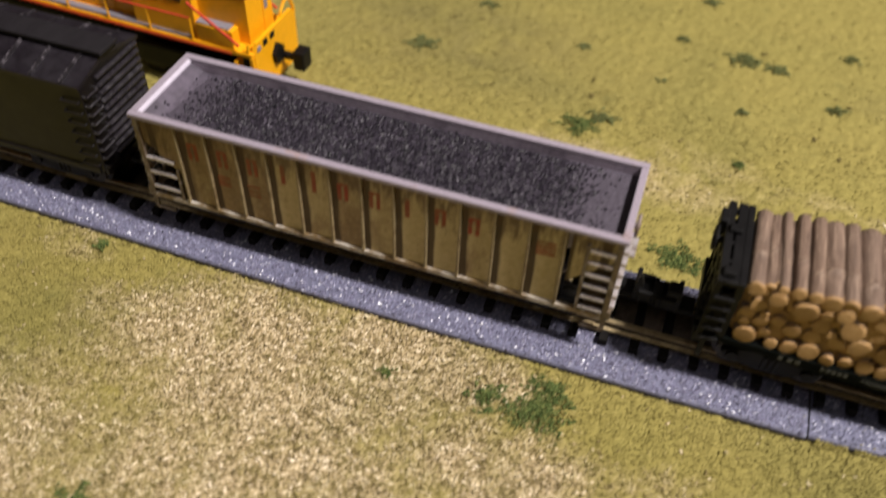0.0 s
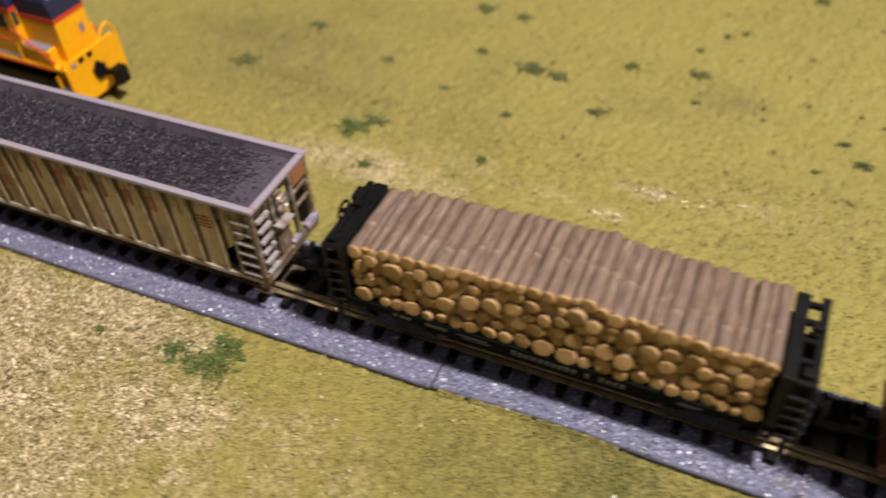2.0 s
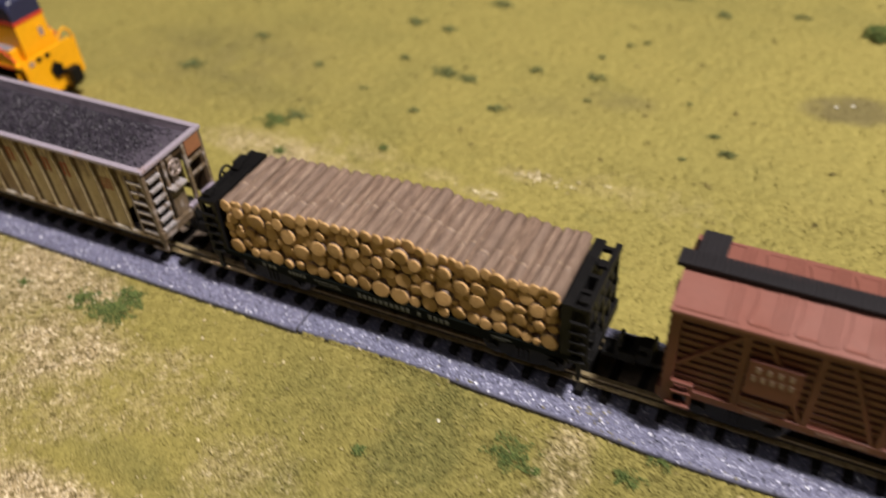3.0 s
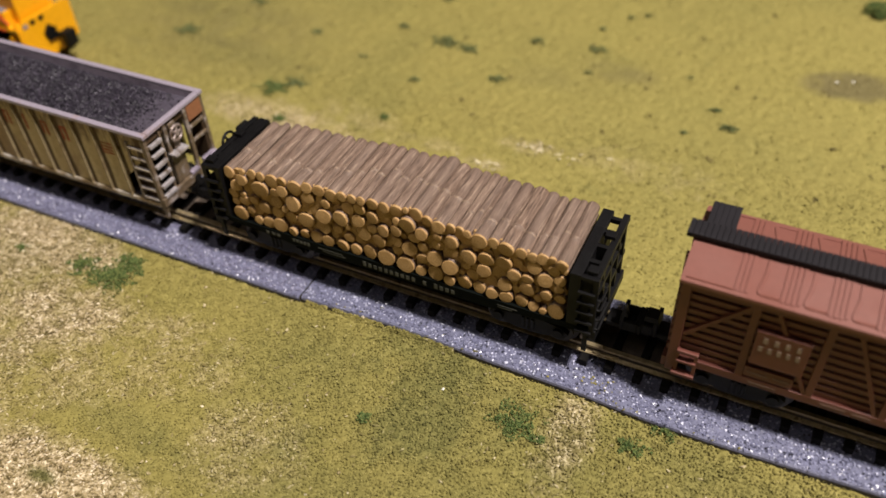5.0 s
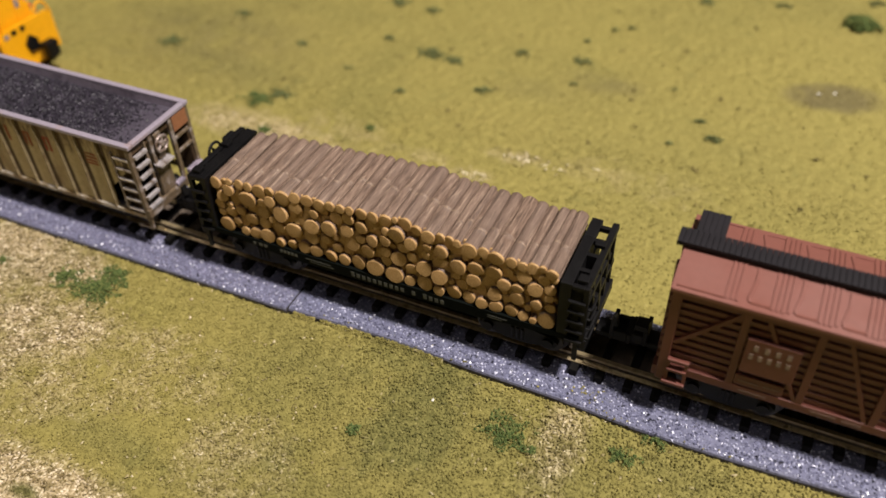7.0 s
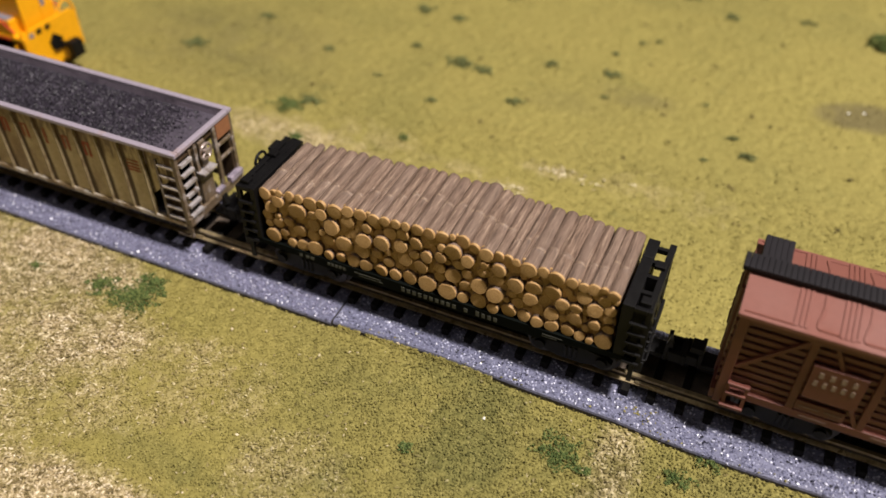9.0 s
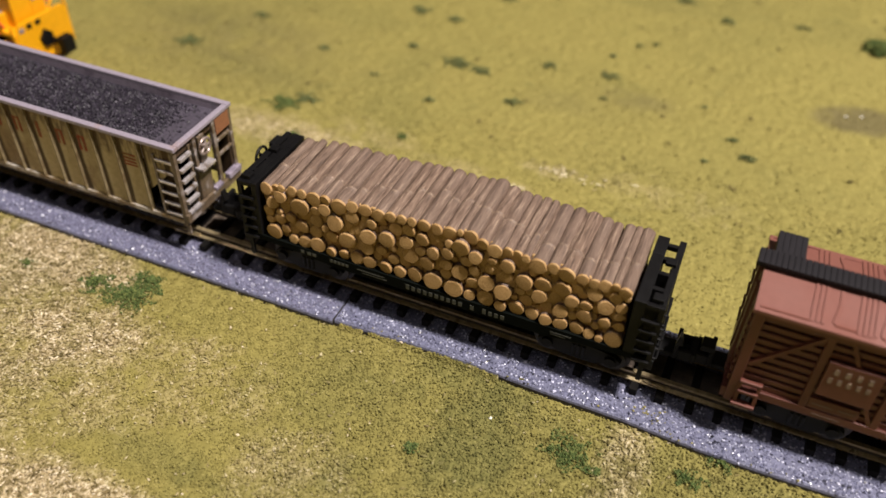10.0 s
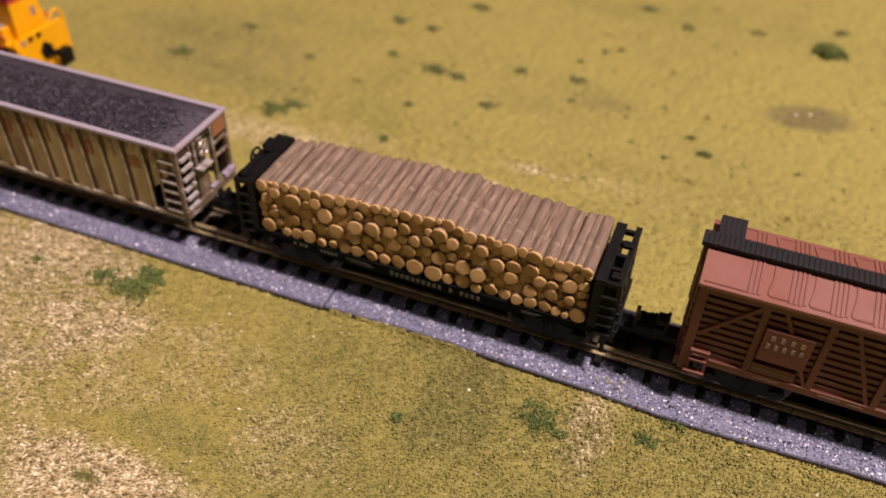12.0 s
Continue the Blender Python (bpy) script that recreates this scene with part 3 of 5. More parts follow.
def build_turf():
    rng = np.random.default_rng(5)
    near = scatter(-150, 165, -85, -9, 0.45, rng)
    mid = scatter(-140, 175, 13, 75, 0.6, rng)
    back = scatter(-130, 175, 75, 215, 1.0, rng)
    x, y = [np.concatenate(c) for c in zip(near, mid, back)]
    keep = np.abs(y - YC) > np.where(y > 0, 12.2, 12.9) + 0.9 * (cloud(x, y, 6, 71) - 0.5)
    x, y = x[keep], y[keep]
    sx = np.concatenate([rng.uniform(33, 68, 1500), rng.uniform(34, 125, 26), rng.normal(97.5, 2.0, 22)])
    edge = np.array([near_east(v) for v in sx])
    sy = edge + np.concatenate([-np.abs(rng.normal(0, 0.55, 1500)), np.abs(rng.normal(0, 0.6, 26)), 3.2 + rng.normal(0, 1.1, 22)])
    sz = np.concatenate([1.9 - 1.1 * (edge - sy)[:1500] - rng.uniform(0, 0.5, 1500), np.full(48, 2.55)])
    keep = cloud(sx, sy, 7, 77) > 0.40
    sx, sy, sz = sx[keep], sy[keep], sz[keep]
    spill = np.concatenate([np.full(len(x), -9.0), sz])
    x, y = np.concatenate([x, sx]), np.concatenate([y, sy])
    size = rng.uniform(0.14, 0.29, len(x)) * np.where(y > 75, 1.35, np.where(y > 10, 0.95, np.interp(x, (20, 70), (0.85, 1.02))))
    z = ground_height(x, y) - 0.08 + rng.uniform(-0.12, 0.26, len(x)) * np.where(y > 10, 0.7, np.interp(x, (20, 70), (0.7, 1.1)))
    z = np.where(spill > -5, spill, z)
    straw, dark, soil = turf_tints(x, y)
    straw = np.clip(straw + rng.normal(0, 0.16, len(x)) * (straw > 0.05), 0, 1)
    fleck = (rng.random(len(x)) < 0.012 + 0.2 * np.clip(cloud(x, y, 5, 93) - 0.6, 0, 1)) & (y < 5)
    straw = np.where(fleck, np.maximum(straw, rng.uniform(0.4, 0.95, len(x))), straw)
    dark = np.clip(dark, 0, 1)
    dry = (y < 72) & (straw > rng.uniform(0.12, 0.6, len(x))) & ((y < 5) | (rng.random(len(x)) < 0.2))
    thin = dry | (spill > -5) | (rng.random(len(x)) < np.where(y < 5, 1.0, np.where(y < 75, 0.5, 0.2)))
    x, y, z, size, straw, dark, soil, dry = [v[thin] for v in (x, y, z, size, straw, dark, soil, dry)]
    z = np.where(dry, z + rng.uniform(0, 0.4, len(x)), z + 0.08)
    size = np.where(dry, size * rng.uniform(0.7, 1.3, len(x)), size)
    for name, pick, flat, long, label in (("turf", ~dry, 0.55, 1.25, "fine olive foam turf crumbs"), ("straw_turf", dry, 0.5, 2.4, "dry straw coloured turf fibres")):
        extra = (("straw", straw[pick]), ("dark", dark[pick]), ("soil", soil[pick]))
        tagged(crumbs(name, np.stack([x, y, z], -1)[pick], size[pick], TURF, 6, extra, flat=flat, long=long), label, "turf", kind="stuff")


build_turf()


def strip(name, x0, x1, near, far, label):
    """A bevelled roadbed strip; near and far give its edges along x."""
    bm = bmesh.new()
    xs = np.linspace(x0, x1, 60)
    rows = []
    for x in xs:
        a, b = near(x), far(x)
        rows.append([bm.verts.new((x, yy, zz)) for yy, zz in ((a, -0.6), (a, 1.7), (a + 0.12, 2.2), (a + 0.45, 2.45), (b - 0.45, 2.45), (b - 0.12, 2.2), (b, 1.7), (b, -0.6))])
    for r, q in zip(rows, rows[1:]):
        for i in range(7):
            bm.faces.new((r[i], q[i], q[i + 1], r[i + 1])).material_index = 1 if i in (0, 6) else 0
    for cap in (rows[0], rows[-1][::-1]):
        bm.faces.new(cap).material_index = 1
    bmesh.ops.recalc_face_normals(bm, faces=bm.faces[:])
    for v in bm.verts:
        v.co *= S
    return tagged(link(name, bm, [BED, BED_EDGE]), label, "roadbed", kind="structure")


strip("roadbed_1", -330, SEAM - 0.18, near_west, lambda x: 14.2, "grey foam roadbed strip with ballast texture")
strip("roadbed_2", SEAM + 0.18, 330, near_east, lambda x: 14.2, "grey foam roadbed strip with a slightly wavy edge")


def build_ballast():
    rng = np.random.default_rng(8)
    x, y = scatter(-160, 175, -14, 16.5, 0.41, rng)
    edge = np.where(x < SEAM, -13.1 + 0.35 * np.sin(x / 37), np.interp(x, EAST_X, EAST_Y))
    keep = (y > edge + 0.25) & (y < 13.7) & (np.abs(x - SEAM) > 0.38)
    x, y, edge = x[keep], y[keep], edge[keep]
    z = 2.36 - np.clip(edge + 0.6 - y, 0, 1.2) * 0.5 + rng.uniform(-0.2, 0.3, len(x))
    west = x < SEAM
    for name, pick, small, big, material, label in (("ballast_dull", west, 0.17, 0.38, BALLAST_DULL, "dull lavender-grey ballast grains on the roadbed"),
                                                    ("ballast_bright", ~west, 0.15, 0.35, BALLAST, "glittering blue-grey ballast grains on the roadbed")):
        size = rng.uniform(small, big, pick.sum())
        tagged(crumbs(name, np.stack([x, y, z], -1)[pick], size, material, 9, flat=0.75), label, "ballast", kind="stuff")


build_ballast()


def build_track():
    tr = thing("track", 0, YC, 2.5, label="tarnished sectional model track on dark plastic ties", category="track", kind="structure")
    prof = [(-1.0, 4.2), (1.0, 4.2), (1.0, 4.45), (0.25, 4.7), (0.25, 5.5), (0.45, 5.7), (0.45, 6.2), (-0.45, 6.2), (-0.45, 5.7), (-0.25, 5.5), (-0.25, 4.7), (-1.0, 4.45)]
    for y in (-4.75, 4.75):
        bm = bmesh.new()
        prism(bm, [(u + y, w) for u, w in prof], "x", -330, 330)
        for fc in bm.faces:
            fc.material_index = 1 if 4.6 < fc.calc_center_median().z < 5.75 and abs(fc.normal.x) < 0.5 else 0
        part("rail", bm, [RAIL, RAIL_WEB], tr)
    tie = None
    rng = random.Random(4)
    for i in range(84):
        x = -206.8 + 5.45 * i
        if tie is None:
            bm = boxed(-0.8, 0.8, -7.9, 7.9, 2.35, 4.2, bevel=0.18)
            tie = part("tie", bm, TIE, tr)
            tie.matrix_basis = pose(x * S, 0, 0)
        else:
            twin(tie, x + rng.uniform(-0.15, 0.15), rng.uniform(-0.2, 0.2), 0, rng.uniform(-1, 1))
    part("bed_between_rails", boxed(-330, 330, -4.2, 4.2, 2.4, 3.1), DIRT, tr, "dark brown dirt between the rails")
    for x in (-118.0, -10.0, 97.0):
        for y in (-4.75, 4.75):
            part("rail_joiner", boxed(x - 2.6, x + 2.6, y - 0.75, y + 0.75, 4.25, 5.0, bevel=0.2), RAIL, tr)


build_track()


def build_room():
    w = 1590
    for name, a in (("wall_north", (-w, w, w, w + 60)), ("wall_south", (-w, w, -w - 60, -w)), ("wall_east", (w, w + 60, -w, w)), ("wall_west", (-w - 60, -w, -w, w))):
        bm = boxed(a[0], a[1], a[2], a[3], -2, 1500)
        for v in bm.verts:
            v.co *= S
        tagged(link(name, bm, WALL), "plain brown painted room wall", "wall", kind="structure")
    bm = boxed(-w, w, -w, w, 1502, 1560)
    for v in bm.verts:
        v.co *= S
    tagged(link("ceiling", bm, CEIL), "plain grey painted ceiling", "ceiling", kind="structure")


build_room()

# ---------- running gear ----------
def wheel_mesh():
    bm = bmesh.new()
    rod(bm, (0, -1.0, 0), (0, 0.2, 0), 2.7, 20)
    rod(bm, (0, 0.2, 0), (0, 0.75, 0), 3.5, 20)
    return bm


def truck(parent, x, rng_flip=1):
    """A two-axle truck as one part, with its frames and wheels below it."""
    bol = part("truck", boxed(x - 2.0, x + 2.0, -5.5, 5.5, 9.2, 12.4, bevel=0.4), BLACK, parent, "black plastic truck")
    for side in (-1, 1):
        bm = bmesh.new()
        y = side * 6.3
        pts = [(x - 8.2, 9.6), (x - 6.5, 11.0), (x - 2.5, 11.6), (x + 2.5, 11.6), (x + 6.5, 11.0), (x + 8.2, 9.6), (x + 7.4, 8.3), (x + 5.4, 8.4), (x + 2.6, 7.4), (x - 2.6, 7.4), (x - 5.4, 8.4), (x - 7.4, 8.3)]
        prism(bm, pts, "y", y - 0.7, y + 0.7)
        for dx in (-6.2, 6.2):
            rod(bm, (x + dx, y + side * 0.5, 9.5), (x + dx, y + side * 1.3, 9.5), 1.1, 12)
        for dx in (-1.0, 0, 1.0):
            rod(bm, (x + dx, y + side * 0.6, 8.2), (x + dx, y + side * 0.6, 11.0), 0.42, 8)
        part("side_frame", bm, BLACK, bol)
        for dx in (-6.2, 6.2):
            wm = wheel_mesh()
            for v in wm.verts:
                v.co = Vector((v.co.x + x + dx, side * (4.9 - v.co.y), v.co.z + 8.9))
            part("wheel", wm, WHEEL, bol)
    for dx in (-6.2, 6.2):
        part("axle", rod(bmesh.new(), (x + dx, -4.4, 8.9), (x + dx, 4.4, 8.9), 0.8, 10), WHEEL, bol)
    return bol


def coupler(parent, x, way):
    """A hook coupler that reaches out from a car's end at x: shank, open square head, raised lip."""
    def slab(name, owner, a, b, *rest, label=""):
        return part(name, boxed(min(x + way * a, x + way * b), max(x + way * a, x + way * b), *rest, bevel=0.2), BLACK, owner, label)
    shank = slab("coupler", parent, 0, 6.9, -1.9, 1.9, 10.3, 11.4, label="black hook coupler")
    for y in (-2.05, 2.05):
        slab("pocket_side", shank, 3.5, 6.1, y - 0.4, y + 0.4, 10.8, 13.2)
    slab("pocket_end", shank, 2.7, 3.5, -2.4, 2.4, 10.6, 14.4)
    slab("pocket_end", shank, 6.1, 6.9, -2.4, 2.4, 10.6, 13.0)
    bm = bmesh.new()
    if way > 0:
        prism(bm, [(x + 2.8, 14.3), (x + 4.2, 14.3), (x + 3.5, 16.6), (x + 3.2, 16.6)], "y", -2.3, -0.9)
    else:
        prism(bm, [(x - 2.7, 14.3), (x - 5.4, 14.3), (x - 5.2, 15.6), (x - 2.9, 15.6)], "y", -2.3, 0.4)
    part("coupler_lip", bm, BLACK, shank)


def grab(parent, p, q, r=0.28, material=None, name="rung", out=(0, 0, 0)):
    """A bent grab iron between p and q that stands off by out."""
    bm = bmesh.new()
    o = Vector(out)
    if o.length:
        rod(bm, p, Vector(p) + o, r, 6), rod(bm, q, Vector(q) + o, r, 6)
    rod(bm, Vector(p) + o, Vector(q) + o, r, 6)
    return part(name, bm, material or WORN, parent)


# ---------- hopper car ----------
def build_hopper():
    h = thing("hopper_car", -50.3, 1.5, 6.2, 0.25, "weathered cream hopper car with ribbed sides and grey rim", "train car")
    L, W, top = 45.0, 10.2, 31.5
    ribs = [-36.2 + 5.95 * i for i in range(13)]
    for side in (-1, 1):
        y0, y1 = sorted((side * 9.1, side * 9.5))
        for i, (a, b) in enumerate(zip(ribs, ribs[1:])):
            part("side_panel", boxed(a + 0.3, b - 0.3, y0, y1, 12.6, 30.5), CREAM, h)
        for x in ribs:
            y0, y1 = sorted((side * 9.1, side * 10.05))
            bm = bmesh.new()
            prism(bm, [(x - 0.32, y0 if side > 0 else y1), (x - 0.17, y1 if side > 0 else y0), (x + 0.17, y1 if side > 0 else y0), (x + 0.32, y0 if side > 0 else y1)], "z", 12.4, 30.4)
            part("rib", bm, CREAM_RIB, h)
        y0, y1 = sorted((side * 9.0, side * 10.0))
        part("side_sill", boxed(-44.3, 44.3, y0, y1, 11.6, 12.7, bevel=0.15), CREAM_SILL, h, "worn chipped sill")
        y0, y1 = sorted((side * 9.1, side * 9.5))
        for way in (-1, 1):
            bm = bmesh.new()
            prism(bm, [(way * 36.2, 30.4), (way * 44.2, 30.4), (way * 44.2, 26.2 if side < 0 else 28.2), (way * 36.2, 18.6 if side < 0 else 19.6)], "y", y0, y1)
            part("end_panel", bm, CREAM, h)
            y2, y3 = sorted((side * 9.0, side * 10.0))
            part("corner_post", boxed(way * 44.0 - 0.5, way * 44.0 + 0.5, y2, y3, 11.0, 30.4, bevel=0.12), END_BROWN, h)
            inner = way * (39.0 if way > 0 else 37.4)
            part("ladder_rail", boxed(inner - 0.3, inner + 0.3, y2, y3, 12.6, 28.6 if way > 0 else 20.0, bevel=0.1), END_BROWN, h)
            if way > 0:
                # Added dark brown backing that closes the gaps between the rungs.
                part("ladder_back", boxed(inner, way * 44.0, min(side * 8.5, side * 8.9), max(side * 8.5, side * 8.9), 12.7, 26.0), RUST_BROWN, h, "dark brown backing panel behind the ladder")
            zs = [13.6 + 2.75 * k for k in range(6)] if way > 0 else [14.6, 18.2, 21.6]
            for z in zs:
                part("rung", boxed(min(inner + way * 0.3, way * 43.5), max(inner + way * 0.3, way * 43.5), min(side * 9.3, side * 10.05), max(side * 9.3, side * 10.05), z - 0.32, z + 0.3, bevel=0.14), WORN, h)
    # rim
    for y in (-1, 1):
        y0, y1 = sorted((y * 8.8, y * W))
        part("top_rim", boxed(-L, L, y0, y1, 30.55, top, bevel=0.22), RIM, h, "lavender-grey top rim")
        yi, yo = sorted((y * 8.8, y * 9.05))
        part("inner_wall", boxed(-L + 1.5, L - 1.5, yi, yo, 26, 30.5), LINER, h)
    for x in (-1, 1):
        x0, x1 = sorted((x * 43.7, x * L))
        part("top_rim", boxed(x0, x1, -8.78, 8.78, 30.55, top, bevel=0.22), RIM, h)
        bm = bmesh.new()
        prism(bm, [(x * 43.7, 30.5), (x * 44.0, 30.5), (x * 44.0, 28.6), (x * 30.4, 14.0), (x * 30.0, 14.0), (x * 43.7, 28.8)], "y", -8.75, 8.75)
        part("slope_sheet", bm, RIM if x < 0 else LINER, h)
        if x < 0:
            # Added bevel strip; its pale colour paints the rim's bright highlight.
            bm = bmesh.new()
            prism(bm, [(-43.68, 31.3), (-43.2, 30.8), (-43.2, 30.2), (-43.68, 30.1)], "y", -8.7, 8.7)
            part("rim_lip", bm, LIP_GLINT, h, "pale inner lip with its highlight put into the colour")
            bm = bmesh.new()
            prism(bm, [(-43.15, 30.5), (-40.8, 29.2), (-36.0, 27.9), (-36.0, 27.4), (-43.15, 27.4)], "y", -8.7, 8.7)
            part("inner_slope", bm, DUSTY, h, "coal-dusted grey slope sheet")
        bm = bmesh.new()
        prism(bm, [(x * 44.02, 30.5), (x * 44.12, 30.5), (x * 44.12, 28.5), (x * 30.6, 13.9), (x * 30.42, 13.9), (x * 44.02, 28.6)], "y", -8.75, 8.75)
        part("end_sheet", bm, RUST_BROWN, h, "rusty dark end sheet")
    part("floor_pan", boxed(-36, 36, -8.4, 8.4, 12.6, 13.6), BLACK, h)
    for i in range(4):
        bm = bmesh.new()
        x = -24 + 16 * i
        prism(bm, [(x - 6.5, 13.0), (x + 6.5, 13.0), (x + 2.2, 8.6), (x - 2.2, 8.6)], "y", -5.0, 5.0)
        part("hopper_bay", bm, BLACK, h)
    part("centre_sill", boxed(-44.5, 44.5, -1.6, 1.6, 11.2, 13.4), BLACK, h)
    # ends
    for way in (-1, 1):
        x = way * 44.2
        part("end_sill", boxed(min(x, x + way * 0.9), max(x, x + way * 0.9), -10.0, 10.0, 12.0, 14.2, bevel=0.2), END_BROWN, h)
        for y in (-3.2, 3.6, 9.4):
            part("end_post", boxed(x - 0.45, x + 0.45, y - 0.5, y + 0.5, 14.2, 30.4, bevel=0.1), END_BROWN, h)
        for y0, y1, z in ((3.6, 9.4, 21.0), (3.6, 9.4, 24.6)):
            part("end_rail", boxed(x - 0.3, x + 0.3, y0, y1, z - 0.35, z + 0.35, bevel=0.1), END_BROWN, h)
        part("ladder_rail", boxed(x - 0.3, x + 0.4, -5.3, -4.7, 13.2, 29.6, bevel=0.1), END_BROWN, h)
        for k in range(6):
            z = 14.6 + 2.7 * k
            part("rung", boxed(min(x + way * 0.3, x + way * 1.2), max(x + way * 0.3, x + way * 1.2), -9.2, -5.4, z - 0.5, z + 0.35, bevel=0.16), WORN, h)
        part("end_platform", boxed(min(x, x + way * 1.5), max(x, x + way * 1.5), 5.0, 9.6, 14.2, 15.6, bevel=0.2), LINER, h)
        part("end_platform", boxed(min(x, x + way * 1.2), max(x, x + way * 1.2), 0.2, 2.9, 14.2, 15.0, bevel=0.15), LINER, h)
        part("stirrup", bar(bmesh.new(), (x, -9.5, 11.8), (x, -9.5, 8.6), 0.8, 0.5), END_BROWN, h)
        part("stirrup", bar(bmesh.new(), (x - way * 4, -9.5, 8.8), (x, -9.5, 8.8), 0.6, 0.6), END_BROWN, h)
    part("placard", boxed(44.3, 44.75, 4.2, 9.0, 26.4, 30.2, bevel=0.08), ORANGE, h, "faded orange placard board")
    part("brake_step", boxed(44.2, 46.4, -4.0, 0.6, 22.3, 22.9, bevel=0.12), WORN, h)
    part("end_plate", boxed(44.0, 44.5, -2.6, 0.6, 14.2, 22.3, bevel=0.1), END_BROWN, h)
    bm = bmesh.new()
    pts = [Vector((45.6, -1.2 + 1.8 * math.cos(a), 27.2 + 1.8 * math.sin(a))) for a in np.linspace(0, 2 * math.pi, 21)]
    for p, q in zip(pts, pts[1:]):
        rod(bm, p, q, 0.32, 6)
    for k in range(5):
        rod(bm, (45.6, -1.2, 27.2), pts[4 * k], 0.26, 6)
    rod(bm, (44.2, -1.2, 27.2), (46.0, -1.2, 27.2), 0.6, 10)
    part("brake_wheel", bm, WHEEL_RIM, h, "worn silver brake wheel")
    part("brake_housing", boxed(44.2, 44.9, -2.2, -0.1, 23.2, 29.6, bevel=0.2), END_BROWN, h)
    # lettering on the near side: one group of bars on each panel
    y0, y1 = -9.56, -9.5
    shapes = "BBBILBBTBB"
    for i, s in enumerate(shapes):
        x = ribs[i] + 2.9 - (0.5 if i > 4 else 0.0)
        bm = bmesh.new()
        z0, z1 = 23.6, 27.4
        if s == "B":
            box(bm, x - 1.0, x - 0.3, y0, y1, z0, z1)
            box(bm, x + 0.3, x + 1.0, y0, y1, z0, z1)
            box(bm, x - 0.3, x + 0.3, y0, y1, z1 - 0.5, z1)
        else:
            box(bm, x - 0.42, x + 0.42, y0, y1, z0, z1 + (1.0 if s == "L" else 0.4))
        part("lettering", bm, RED_INK if i in (5, 6, 9) else FADED_INK, h)
    for i, zs in ((1, (21.2, 20.2, 19.4)), (2, (20.8, 19.6, 18.6)), (11, (26.2, 25.3, 24.4, 23.6))):
        for z in zs:
            part("print_line", boxed(ribs[i] + 1.3, ribs[i] + (4.6 if i == 11 else 3.8), y0, y1, z - 0.22, z + 0.22), FADED_INK, h)
    for x in (-31.5, 31.5):
        truck(h, x)
    coupler(h, -45.2, -1), coupler(h, 45.2, 1)
    return h


build_hopper()


def coal_height(x, y):
    hump = (0.6 * np.exp(-((x - 2) / 28) ** 4) + 1.0 * np.exp(-((x - 14) / 16) ** 4)) * np.clip(1 - (y / 8.6) ** 2, 0, 1) + 0.5 * (cloud(x, y, 11, 81) - 0.5)
    return 29.1 + 0.9 * hump - 0.25 * np.clip((-36.0 - x) / 4, 0, 1) + 0.6 * (cloud(x, y, 5, 85) - 0.5) * np.clip((-33.0 - x) / 4, 0, 1)


def build_coal():
    c = thing("coal_load", -50.3, 1.5, 27.0, 0.25, "black coal load heaped inside the hopper car", "coal")
    xs, ys = np.linspace(-43.68, 43.68, 90), np.linspace(-8.78, 8.78, 22)
    bm = bmesh.new()
    g = [[bm.verts.new((x, y, float(coal_height(np.array([x]), np.array([y]))[0]))) for x in xs] for y in ys]
    for r, q in zip(g, g[1:]):
        for i in range(len(xs) - 1):
            bm.faces.new((r[i], r[i + 1], q[i + 1], q[i]))
    part("load_slab", bm, COALBED, c, smooth=True)
    rng = np.random.default_rng(12)
    x, y = scatter(-43, 43, -8.6, 8.6, 0.36, rng)
    dense = np.clip(1.25 - np.abs((x - 1) / 38) ** 5 + 0.5 * (cloud(x, y, 8, 91) - 0.5), 0.12, 1)
    keep = rng.random(len(x)) < dense * np.clip((x + 43.0) / 7, 0.12, 1) * np.clip((43.5 - x) / 11, 0.1, 1)
    x, y = x[keep], y[keep]
    size = rng.uniform(0.15, 0.40, len(x))
    z = np.maximum(coal_height(x, y), 30.5 - 0.553 * (x + 43.15)) - 27.0 + rng.uniform(-0.05, 0.18, len(x))
    ob = crumbs("loose_coal", np.stack([x, y, z], -1), size, COAL, 13)
    ob.parent = c
    tagged(ob, kind="stuff")


build_coal()


